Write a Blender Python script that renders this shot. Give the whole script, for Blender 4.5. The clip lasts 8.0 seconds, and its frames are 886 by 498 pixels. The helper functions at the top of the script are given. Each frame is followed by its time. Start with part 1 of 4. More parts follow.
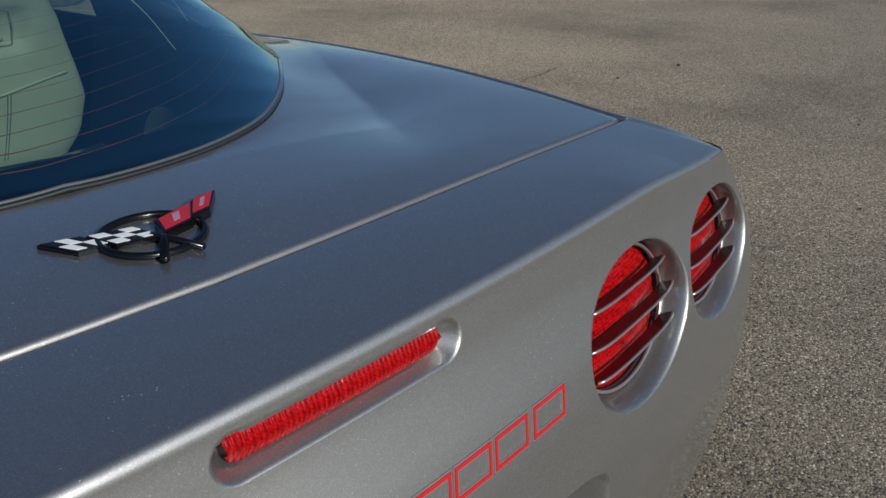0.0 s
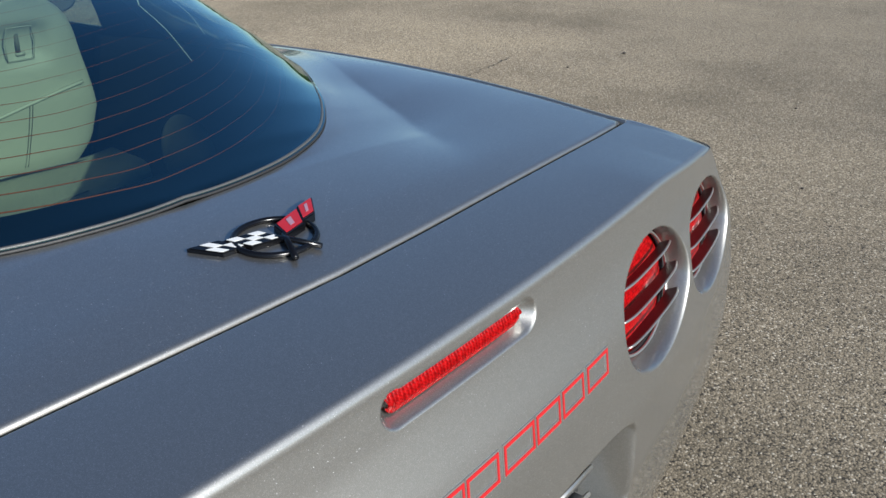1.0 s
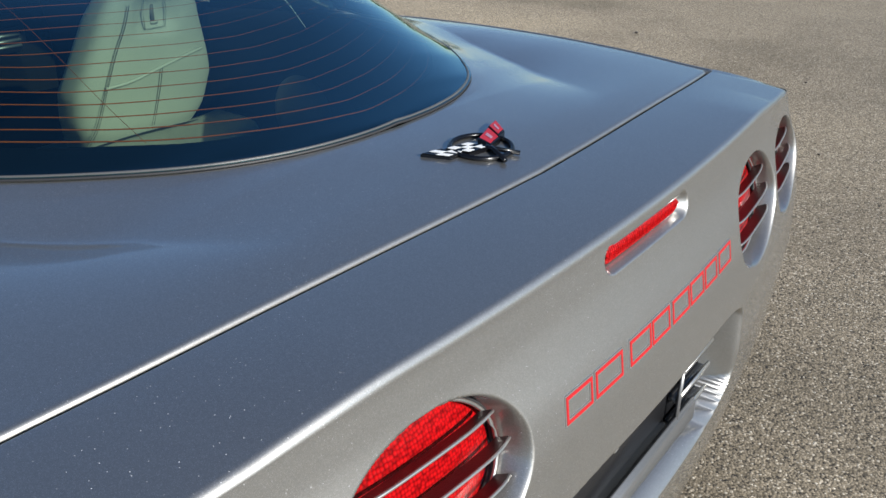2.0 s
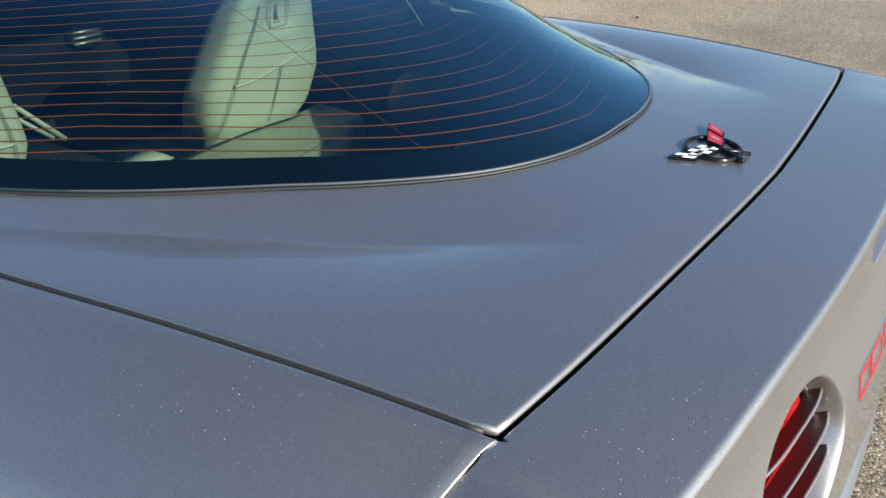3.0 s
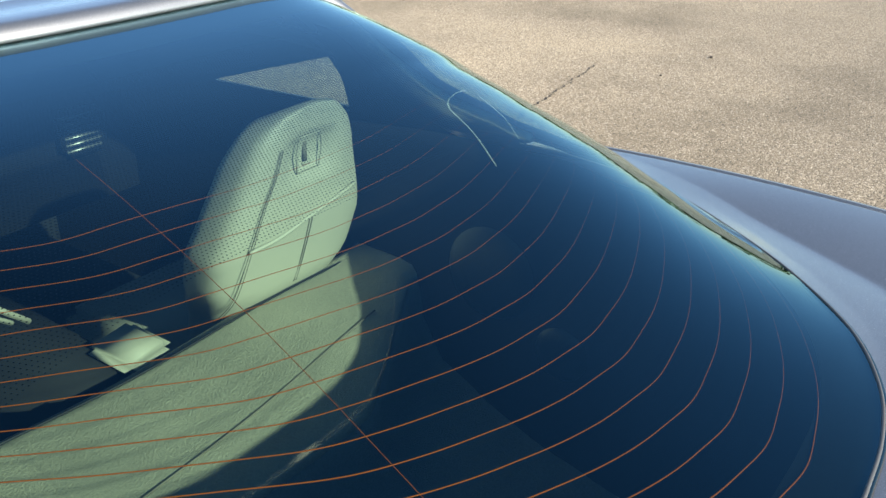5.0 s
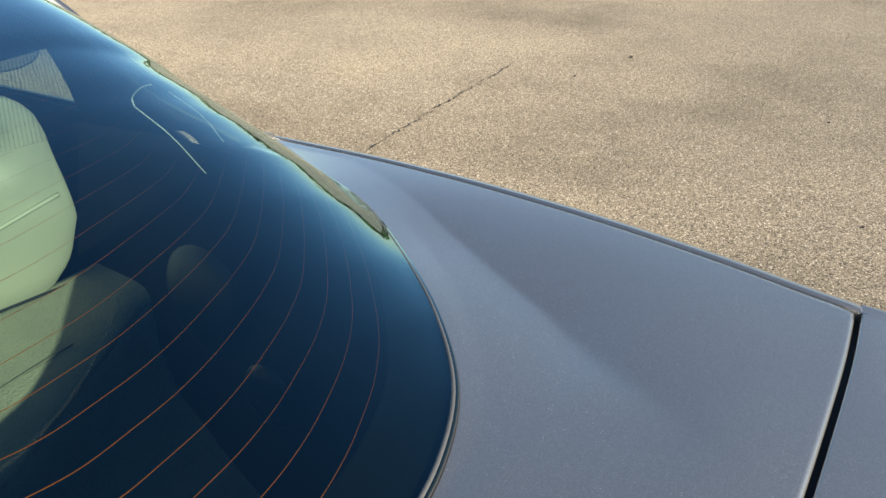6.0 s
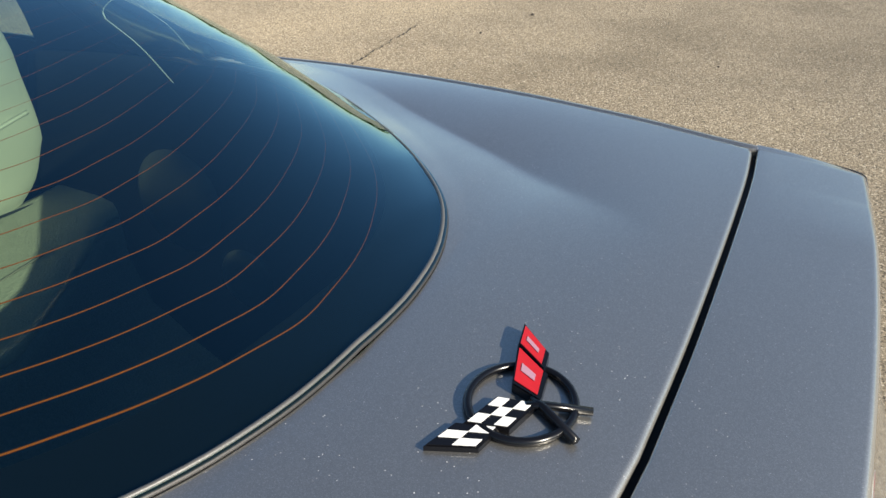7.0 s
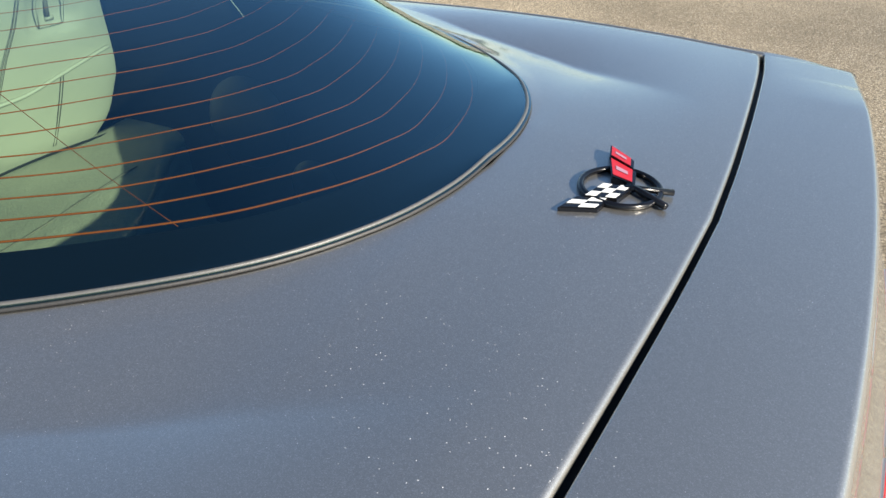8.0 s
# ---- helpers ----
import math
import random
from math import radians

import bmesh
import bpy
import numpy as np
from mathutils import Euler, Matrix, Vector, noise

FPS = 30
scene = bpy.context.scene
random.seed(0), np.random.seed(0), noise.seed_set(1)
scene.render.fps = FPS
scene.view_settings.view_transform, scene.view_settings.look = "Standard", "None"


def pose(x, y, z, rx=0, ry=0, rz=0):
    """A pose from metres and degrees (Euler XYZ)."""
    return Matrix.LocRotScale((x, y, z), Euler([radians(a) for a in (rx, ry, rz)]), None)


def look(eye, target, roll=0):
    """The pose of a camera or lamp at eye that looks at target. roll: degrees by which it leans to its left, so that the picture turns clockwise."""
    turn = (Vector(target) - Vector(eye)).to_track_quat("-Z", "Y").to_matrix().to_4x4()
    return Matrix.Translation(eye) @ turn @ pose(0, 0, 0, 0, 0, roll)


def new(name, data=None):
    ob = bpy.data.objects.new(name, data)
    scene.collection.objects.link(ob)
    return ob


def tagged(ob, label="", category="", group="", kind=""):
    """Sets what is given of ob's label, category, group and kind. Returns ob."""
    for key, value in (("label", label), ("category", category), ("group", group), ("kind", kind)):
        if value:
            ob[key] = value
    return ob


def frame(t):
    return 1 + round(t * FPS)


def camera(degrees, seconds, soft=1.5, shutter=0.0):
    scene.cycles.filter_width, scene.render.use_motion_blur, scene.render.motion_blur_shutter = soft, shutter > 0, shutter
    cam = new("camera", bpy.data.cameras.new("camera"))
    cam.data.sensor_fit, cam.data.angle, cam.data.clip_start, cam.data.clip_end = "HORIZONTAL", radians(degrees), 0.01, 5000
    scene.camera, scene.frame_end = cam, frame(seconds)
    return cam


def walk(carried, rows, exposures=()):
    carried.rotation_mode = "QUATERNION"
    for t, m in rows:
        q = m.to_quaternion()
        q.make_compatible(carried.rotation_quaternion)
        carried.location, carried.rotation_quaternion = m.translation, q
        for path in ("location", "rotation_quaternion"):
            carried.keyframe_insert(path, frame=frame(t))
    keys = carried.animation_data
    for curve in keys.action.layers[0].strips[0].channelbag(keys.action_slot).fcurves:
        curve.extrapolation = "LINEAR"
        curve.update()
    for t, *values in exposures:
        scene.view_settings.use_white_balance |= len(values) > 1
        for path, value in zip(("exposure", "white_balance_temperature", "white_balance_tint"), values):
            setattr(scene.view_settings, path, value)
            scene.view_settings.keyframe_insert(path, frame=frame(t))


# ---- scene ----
cam = camera(53.5, 8.0)
PATH = [
    (0, (-0.375, -0.349, 1.277), (1.028, 0.834, 0.484), 1.2),
    (0.5, (-0.456, -0.327, 1.334), (1.004, 0.769, 0.517), 1.2),
    (1, (-0.581, -0.34, 1.35), (0.896, 0.731, 0.531), 1.1),
    (1.2, (-0.657, -0.35, 1.35), (0.819, 0.717, 0.525), 1.1),
    (2.3, (-1.047, -0.248, 1.355), (0.444, 0.777, 0.502), 0.3),
    (2.5, (-1.114, -0.189, 1.371), (0.384, 0.816, 0.507), -0.7),
    (3, (-1.242, -0.015, 1.406), (0.28, 0.937, 0.524), 1.4),
    (3.5, (-1.229, 0.158, 1.431), (0.298, 1.094, 0.543), 1.0),
    (4, (-1.105, 0.344, 1.484), (0.416, 1.29, 0.595), 1.3),
    (4.2, (-1.058, 0.398, 1.499), (0.449, 1.383, 0.627), 1.4),
    (5.3, (-0.56, 0.405, 1.533), (0.908, 1.446, 0.661), 0.6),
    (5.5, (-0.449, 0.327, 1.502), (1.028, 1.363, 0.639), 0.2),
    (6, (-0.268, 0.16, 1.449), (1.234, 1.159, 0.584), 0.7),
    (6.5, (-0.337, 0.105, 1.419), (1.178, 1.071, 0.542), -0.5),
    (6.8, (-0.43, 0.114, 1.396), (1.154, 0.963, 0.52), -0.7),
    (7, (-0.505, 0.113, 1.381), (1.086, 0.918, 0.476), 0.7),
    (7.5, (-0.67, 0.114, 1.352), (0.936, 0.87, 0.431), 0.8),
    (8, (-0.816, 0.124, 1.326), (0.803, 0.863, 0.414), 0.9),
]
EXPOSURES = [(0.0, -0.16, 5900, 10), (0.5, 0.35, 5950, 8), (1.2, 0.55, 5950, 9), (2.3, 0.74, 6050, 10), (3.0, 1.1, 6250, 11), (4.2, 1.55, 6350, 11), (5.3, 1.42, 6450, 10), (5.5, 1.4, 6600, 10), (6.0, 1.24, 6850, 10), (7.0, 1.14, 6850, 9), (8.0, 1.42, 6800, 9)]
walk(cam, [(t, look(eye, target, roll)) for t, eye, target, roll in PATH], EXPOSURES)

# ---- light ----
SUN_DIR = Vector((0.08, 0.905, -0.425)).normalized()
world = bpy.data.worlds.new("world")
scene.world = world
world.use_nodes = True
wn = world.node_tree.nodes
sky = wn.new("ShaderNodeTexSky")
sky.sky_type = "NISHITA"
sky.sun_disc = False
sky.sun_elevation = math.asin(-SUN_DIR.z)
sky.sun_rotation = math.atan2(-SUN_DIR.x, -SUN_DIR.y)
sky.air_density, sky.dust_density, sky.ozone_density = 1.0, 0.05, 4.0
sky.altitude = 600
wn["Background"].inputs["Strength"].default_value = 0.068
world.node_tree.links.new(sky.outputs["Color"], wn["Background"].inputs["Color"])
sun_data = bpy.data.lights.new("sun", "SUN")
sun_data.energy, sun_data.angle, sun_data.color = 5.0, radians(0.53), (1.0, 0.93, 0.82)
sun = new("sun", sun_data)
sun.matrix_world = look(Vector((0, -8, 9)), Vector((0, -8, 9)) + SUN_DIR)


# ---- materials ----
def material(name, color=(0.5, 0.5, 0.5), rough=0.5, metal=0.0, **extra):
    m = bpy.data.materials.new(name)
    m.use_nodes = True
    b = m.node_tree.nodes["Principled BSDF"]
    b.inputs["Base Color"].default_value = (*color, 1)
    b.inputs["Roughness"].default_value = rough
    b.inputs["Metallic"].default_value = metal
    for key, value in extra.items():
        b.inputs[key.replace("_", " ")].default_value = value
    return m


def node(m, kind, **values):
    n = m.node_tree.nodes.new(kind)
    for key, value in values.items():
        n.inputs[key].default_value = value
    return n


def wire(m, a, out, b, into):
    m.node_tree.links.new(a.outputs[out], b.inputs[into])


def place(m):
    """Object coordinates; all meshes share the world's axes."""
    return node(m, "ShaderNodeTexCoord")


def ramp(m, stops):
    n = node(m, "ShaderNodeValToRGB")
    while len(n.color_ramp.elements) < len(stops):
        n.color_ramp.elements.new(0.5)
    for e, (at, c) in zip(n.color_ramp.elements, stops):
        e.position, e.color = at, (*c, 1)
    return n


def noise_tex(m, co, scale, detail=4.0, rough=0.55):
    n = node(m, "ShaderNodeTexNoise", Scale=scale, Detail=detail, Roughness=rough)
    wire(m, co, "Object", n, "Vector")
    return n


def bump(m, height, out, strength, distance, before=None):
    n = node(m, "ShaderNodeBump", Strength=strength, Distance=distance)
    wire(m, height, out, n, "Height")
    if before:
        wire(m, before, "Normal", n, "Normal")
    return n


def mix(m, fac_node, fac_out, a, b):
    n = m.node_tree.nodes.new("ShaderNodeMix")
    n.data_type = "RGBA"
    if fac_node:
        wire(m, fac_node, fac_out, n, "Factor")
    for socket, value in ((n.inputs[6], a), (n.inputs[7], b)):
        if isinstance(value, tuple) and len(value) == 3 and not hasattr(value[0], "outputs"):
            socket.default_value = (*value, 1)
        else:
            m.node_tree.links.new(value[0].outputs[value[1]], socket)
    return n


def bsdf(m):
    return m.node_tree.nodes["Principled BSDF"]


def paint_material():
    """Pewter metallic lacquer: flakes, faint orange peel, scattered dust."""
    m = material("pewter_paint", (0.42, 0.41, 0.38), 0.50, 0.95, Coat_Weight=1.0, Coat_Roughness=0.035, Coat_IOR=1.5)
    co = place(m)
    flake = node(m, "ShaderNodeTexVoronoi", Scale=1600.0)
    wire(m, co, "Object", flake, "Vector")
    fr = ramp(m, [(0.0, (0.37, 0.362, 0.338)), (0.65, (0.43, 0.420, 0.394)), (1.0, (0.58, 0.568, 0.536))])
    wire(m, flake, "Color", fr, "Fac")
    dust = node(m, "ShaderNodeTexVoronoi", Scale=620.0)
    wire(m, co, "Object", dust, "Vector")
    near = ramp(m, [(0.0, (1, 1, 1)), (0.20, (1, 1, 1)), (0.30, (0, 0, 0))])
    wire(m, dust, "Distance", near, "Fac")
    pick = node(m, "ShaderNodeSeparateColor")
    wire(m, dust, "Color", pick, "Color")
    few = ramp(m, [(0.970, (0, 0, 0)), (0.985, (1, 1, 1))])
    wire(m, pick, "Red", few, "Fac")
    dr = node(m, "ShaderNodeMath")
    dr.operation = "MULTIPLY"
    wire(m, near, "Color", dr, 0)
    wire(m, few, "Color", dr, 1)
    patch = noise_tex(m, co, 5.0, 3.0, 0.6)
    pr = ramp(m, [(0.36, (0.25, 0.25, 0.25)), (0.62, (1, 1, 1))])
    wire(m, patch, "Fac", pr, "Fac")
    both = node(m, "ShaderNodeMath")
    both.operation = "MULTIPLY"
    wire(m, dr, "Value", both, 0)
    wire(m, pr, "Color", both, 1)
    col = mix(m, both, "Value", (fr, "Color"), (0.80, 0.80, 0.80))
    mm = node(m, "ShaderNodeMapRange")
    mm.inputs["To Min"].default_value, mm.inputs["To Max"].default_value = 0.95, 0.0
    wire(m, both, "Value", mm, "Value")
    wire(m, mm, "Result", bsdf(m), "Metallic")
    m.node_tree.links.new(col.outputs[2], bsdf(m).inputs["Base Color"])
    film = noise_tex(m, co, 3.0, 5.0, 0.6)
    rr = node(m, "ShaderNodeMapRange")
    rr.inputs["To Min"].default_value, rr.inputs["To Max"].default_value = 0.03, 0.075
    wire(m, film, "Fac", rr, "Value")
    wire(m, rr, "Result", bsdf(m), "Coat Roughness")
    fb = bump(m, flake, "Color", 0.14, 0.0005)
    wire(m, fb, "Normal", bsdf(m), "Normal")
    # half of the flakes lie flat and mirror more sharply than the rest
    flat = node(m, "ShaderNodeBsdfPrincipled", Roughness=0.24)
    for key in ("Coat Weight", "Coat IOR"):
        flat.inputs[key].default_value = bsdf(m).inputs[key].default_value
    m.node_tree.links.new(col.outputs[2], flat.inputs["Base Color"])
    wire(m, mm, "Result", flat, "Metallic")
    wire(m, rr, "Result", flat, "Coat Roughness")
    wire(m, fb, "Normal", flat, "Normal")
    both_flakes = node(m, "ShaderNodeMixShader", Fac=0.35)
    wire(m, bsdf(m), "BSDF", both_flakes, 1)
    wire(m, flat, "BSDF", both_flakes, 2)
    wire(m, both_flakes, "Shader", m.node_tree.nodes["Material Output"], "Surface")
    return m


def ground_material():
    """Sun-bleached asphalt, its tan stone chips showing, with darker oil-stained patches."""
    m = material("chip_asphalt", (0.3, 0.25, 0.19), 0.9, Diffuse_Roughness=0.55)
    co = place(m)
    chips = node(m, "ShaderNodeTexVoronoi", Scale=170.0)
    wire(m, co, "Object", chips, "Vector")
    cr_ = ramp(m, [(0.0, (0.04, 0.034, 0.027)), (0.14, (0.16, 0.134, 0.096)), (0.30, (0.29, 0.242, 0.170)), (0.80, (0.385, 0.322, 0.228)), (0.92, (0.55, 0.47, 0.355)), (1.0, (0.80, 0.73, 0.60))])
    sep = node(m, "ShaderNodeSeparateColor")
    wire(m, chips, "Color", sep, "Color")
    wire(m, sep, "Red", cr_, "Fac")
    gaps = ramp(m, [(0.40, (1, 1, 1)), (0.75, (0.50, 0.49, 0.46))])
    wire(m, chips, "Distance", gaps, "Fac")
    scaled = node(m, "ShaderNodeMix")
    scaled.data_type, scaled.blend_type = "RGBA", "MULTIPLY"
    scaled.inputs[0].default_value = 0.8
    wire(m, cr_, "Color", scaled, 6)
    wire(m, gaps, "Color", scaled, 7)
    large = noise_tex(m, co, 0.42, 6.0, 0.62)
    lr = ramp(m, [(0.33, (0.54, 0.53, 0.505)), (0.5, (0.84, 0.83, 0.815)), (0.68, (1.04, 1.025, 0.99))])
    wire(m, large, "Fac", lr, "Fac")
    mid = noise_tex(m, co, 55.0, 6.0, 0.75)
    mr = ramp(m, [(0.32, (0.62, 0.62, 0.62)), (0.48, (1.0, 1.0, 1.0)), (0.7, (1.22, 1.22, 1.22))])
    wire(m, mid, "Fac", mr, "Fac")
    s2 = node(m, "ShaderNodeMix")
    s2.data_type, s2.blend_type = "RGBA", "MULTIPLY"
    s2.inputs[0].default_value = 1.0
    m.node_tree.links.new(scaled.outputs[2], s2.inputs[6])
    wire(m, lr, "Color", s2, 7)
    s3 = node(m, "ShaderNodeMix")
    s3.data_type, s3.blend_type = "RGBA", "MULTIPLY"
    s3.inputs[0].default_value = 1.0
    m.node_tree.links.new(s2.outputs[2], s3.inputs[6])
    wire(m, mr, "Color", s3, 7)
    m.node_tree.links.new(s3.outputs[2], bsdf(m).inputs["Base Color"])
    b1 = bump(m, chips, "Distance", 0.45, -0.005)
    b2 = bump(m, mid, "Fac", 0.4, 0.006, b1)
    wire(m, b2, "Normal", bsdf(m), "Normal")
    return m


def glass_material(name, tint, gloss_rough=0.0):
    """A thin tinted pane: tinted see-through with a mirror film that grows towards grazing angles."""
    m = bpy.data.materials.new(name)
    m.use_nodes = True
    t = m.node_tree
    t.nodes.remove(t.nodes["Principled BSDF"])
    clear = node(m, "ShaderNodeBsdfTransparent")
    clear.inputs["Color"].default_value = (*tint, 1)
    shine = node(m, "ShaderNodeBsdfGlossy", Roughness=gloss_rough)
    facing = node(m, "ShaderNodeLayerWeight", Blend=0.5)
    power = node(m, "ShaderNodeMath")
    power.operation = "POWER"
    power.inputs[1].default_value = 3.0
    wire(m, facing, "Facing", power, 0)
    square = node(m, "ShaderNodeMath")
    square.operation = "POWER"
    square.inputs[1].default_value = 2.0
    wire(m, facing, "Facing", square, 0)
    film = mix(m, square, "Value", (0.30, 0.82, 1.0), (0.90, 1.0, 1.0))
    m.node_tree.links.new(film.outputs[2], shine.inputs["Color"])
    fres = node(m, "ShaderNodeMapRange")
    fres.inputs["To Min"].default_value, fres.inputs["To Max"].default_value = 0.078, 1.0
    wire(m, power, "Value", fres, "Value")
    mixer = node(m, "ShaderNodeMixShader")
    wire(m, fres, "Result", mixer, 0)
    wire(m, clear, "BSDF", mixer, 1)
    wire(m, shine, "BSDF", mixer, 2)
    wire(m, mixer, "Shader", t.nodes["Material Output"], "Surface")
    return m


def grained(name, color, rough, scale, spread=0.18, bump_size=0.0008, strength=0.4, metal=0.0, **extra):
    """A plain material with two scales of variation and a fine relief."""
    m = material(name, color, rough, metal, **extra)
    co = place(m)
    fine, broad = noise_tex(m, co, scale, 6.0, 0.65), noise_tex(m, co, 4.5, 4.0, 0.6)
    lo = tuple(c * (1 - spread) for c in color)
    hi = tuple(min(1.0, c * (1 + spread)) for c in color)
    r = ramp(m, [(0.3, lo), (0.7, hi)])
    half = mix(m, None, "", (fine, "Fac"), (broad, "Fac"))
    half.inputs[0].default_value = 0.45
    m.node_tree.links.new(half.outputs[2], r.inputs["Fac"])
    wire(m, r, "Color", bsdf(m), "Base Color")
    wire(m, bump(m, fine, "Fac", strength, bump_size), "Normal", bsdf(m), "Normal")
    return m


def lens_material(name, scale, deep):
    """Red moulded acrylic; deep sets how strongly its regular prisms show."""
    m = material(name, (0.62, 0.006, 0.008), 0.35, 0.0, Coat_Weight=0.2, Coat_Roughness=0.05, Specular_IOR_Level=0.08)
    co = place(m)
    cells = node(m, "ShaderNodeTexVoronoi", Scale=scale, Randomness=0.45)
    wire(m, co, "Object", cells, "Vector")
    r = ramp(m, [(0.0, (0.52, 0.006, 0.007)), (0.35, (0.36, 0.003, 0.004)), (0.75, (0.38 - 0.26 * deep, 0.001, 0.0015))])
    wire(m, cells, "Distance", r, "Fac")
    wire(m, r, "Color", bsdf(m), "Base Color")
    wire(m, bump(m, cells, "Distance", 0.6 * deep, 0.001), "Normal", bsdf(m), "Normal")
    return m


PAINT = paint_material()
GROUND = ground_material()
HATCH_GLASS = glass_material("green_tinted_glass", (0.60, 0.75, 0.645))
DOOR_GLASS = glass_material("clear_tinted_glass", (0.74, 0.84, 0.78))
RUBBER = grained("black_rubber", (0.02, 0.02, 0.021), 0.55, 300.0)
SEAL = grained("grey_seal", (0.075, 0.075, 0.074), 0.42, 300.0)
FRIT = material("black_frit", (0.004, 0.005, 0.006), 0.6, Specular_IOR_Level=0.0)
WIREMAT = grained("heater_line", (0.27, 0.058, 0.002), 0.9, 200.0, Specular_IOR_Level=0.0)
BLACK = grained("black_plastic", (0.012, 0.012, 0.013), 0.35, 400.0)
GLOSS_BLACK = material("black_enamel", (0.004, 0.004, 0.005), 0.22, 0.0, Specular_IOR_Level=0.4)
WHITE = grained("white_enamel", (0.8, 0.8, 0.78), 0.2, 300.0, 0.05, 0.0002)
RED = grained("red_enamel", (0.46, 0.014, 0.018), 0.3, 300.0, 0.08, 0.0002)
LILAC = grained("lilac_enamel", (0.40, 0.22, 0.28), 0.3, 300.0, 0.08, 0.0002)
CHROME = grained("chrome", (0.82, 0.81, 0.79), 0.12, 500.0, 0.06, 0.0001, 0.2, 1.0)
LENS = lens_material("red_lens", 230.0, 1.0)
BRAKE_LENS = lens_material("red_brake_lens", 300.0, 0.8)
LEATHER = grained("beige_leather", (0.365, 0.345, 0.29), 0.52, 420.0, 0.10, 0.0006, 0.35)
STITCH = grained("dark_stitch", (0.13, 0.115, 0.09), 0.8, 300.0)
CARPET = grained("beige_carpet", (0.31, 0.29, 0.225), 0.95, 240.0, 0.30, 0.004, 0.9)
# the ledge's carpet, darkened here for the shade down in the well
WELL_SHADE_CARPET = grained("well_shade_carpet", (0.145, 0.158, 0.150), 0.95, 240.0, 0.30, 0.004, 0.9)
DARK_TRIM = grained("charcoal_trim", (0.016, 0.016, 0.018), 0.8, 260.0, Specular_IOR_Level=0.12)
DASH = grained("black_dashboard", (0.006, 0.006, 0.0065), 0.8, 260.0, Specular_IOR_Level=0.1)
HEADLINER = grained("grey_headliner", (0.04, 0.04, 0.042), 0.9, 300.0)
UNDER = grained("black_underbody", (0.015, 0.015, 0.015), 0.8, 40.0)
SLAT = grained("dark_slat", (0.035, 0.026, 0.023), 0.42, 260.0)
CHAMPAGNE = grained("champagne_trim", (0.46, 0.41, 0.33), 0.42, 300.0, 0.10, 0.0002, 0.2, 0.7)
BELT = grained("white_belt_trim", (0.40, 0.40, 0.39), 0.45, 300.0)
SATIN = grained("satin_metal", (0.50, 0.49, 0.46), 0.36, 300.0, 0.10, 0.0002, 0.2, 0.85)
DULL = grained("dull_grey_metal", (0.20, 0.20, 0.20), 0.40, 260.0, 0.15, 0.0003, 0.3, 0.6)
TYRE = grained("tyre_rubber", (0.025, 0.025, 0.026), 0.75, 120.0)
ALLOY = grained("alloy", (0.6, 0.6, 0.6), 0.28, 200.0, 0.08, 0.0003, 0.2, 1.0)
TARGREY = grained("crack_filler", (0.035, 0.032, 0.028), 0.85, 60.0)
STONE = grained("dark_stone", (0.06, 0.05, 0.042), 0.85, 60.0)
LEAVES = grained("far_foliage", (0.045, 0.075, 0.02), 0.8, 0.6, 0.5, 0.3)


# ---- shapes ----
def lerp_table(v, xs, ys):
    return float(np.interp(v, xs, ys))


def spline(knots, n=10):
    """A smooth line through the knots."""
    k = [Vector(p) for p in knots]
    k = [2 * k[0] - k[1]] + k + [2 * k[-1] - k[-2]]
    out = []
    for i in range(1, len(k) - 2):
        a, b, c, d = k[i - 1 : i + 3]
        for j in range(n):
            s = j / n
            out.append(0.5 * (2 * b + (c - a) * s + (2 * a - 5 * b + 4 * c - d) * s * s + (3 * b - a - 3 * c + d) * s**3))
    return out + [k[-2]]


def even(line, n):
    """n + 1 points at even steps along a line."""
    line = [Vector(p) for p in line]
    at = [0.0]
    for a, b in zip(line, line[1:]):
        at.append(at[-1] + (b - a).length)
    want = np.linspace(0, at[-1], n + 1)
    arr = np.array([tuple(p) for p in line])
    return [Vector([float(np.interp(w, at, arr[:, i])) for i in range(arr.shape[1])]) for w in want]


def part(name, bm, mat, parent=None, label="", smooth=True, flip=False):
    """Links a bmesh as one mesh object, under a thing or a part."""
    if flip:
        bmesh.ops.reverse_faces(bm, faces=bm.faces)
    me = bpy.data.meshes.new(name)
    bm.to_mesh(me)
    bm.free()
    if smooth:
        me.polygons.foreach_set("use_smooth", [True] * len(me.polygons))
    me.materials.append(mat)
    ob = new(name, me)
    ob.parent = parent
    return tagged(ob, label)


def thing(name, label, category, at=(0, 0, 0), group="", kind=""):
    ob = new(name)
    ob.empty_display_size = 0.1
    ob.location = at
    return tagged(ob, label, category, group, kind)


def sheet(rows, bm=None, closed=False):
    """A quad sheet through rows of points."""
    bm = bm or bmesh.new()
    grid = [[bm.verts.new(p) for p in row] for row in rows]
    for a, b in zip(grid, grid[1:]):
        m = len(a)
        for j in range(m if closed else m - 1):
            bm.faces.new((a[j], a[(j + 1) % m], b[(j + 1) % m], b[j]))
    return bm


def solid(ob, thick, offset=-1.0):
    mod = ob.modifiers.new("thickness", "SOLIDIFY")
    mod.thickness, mod.offset = thick, offset
    return ob


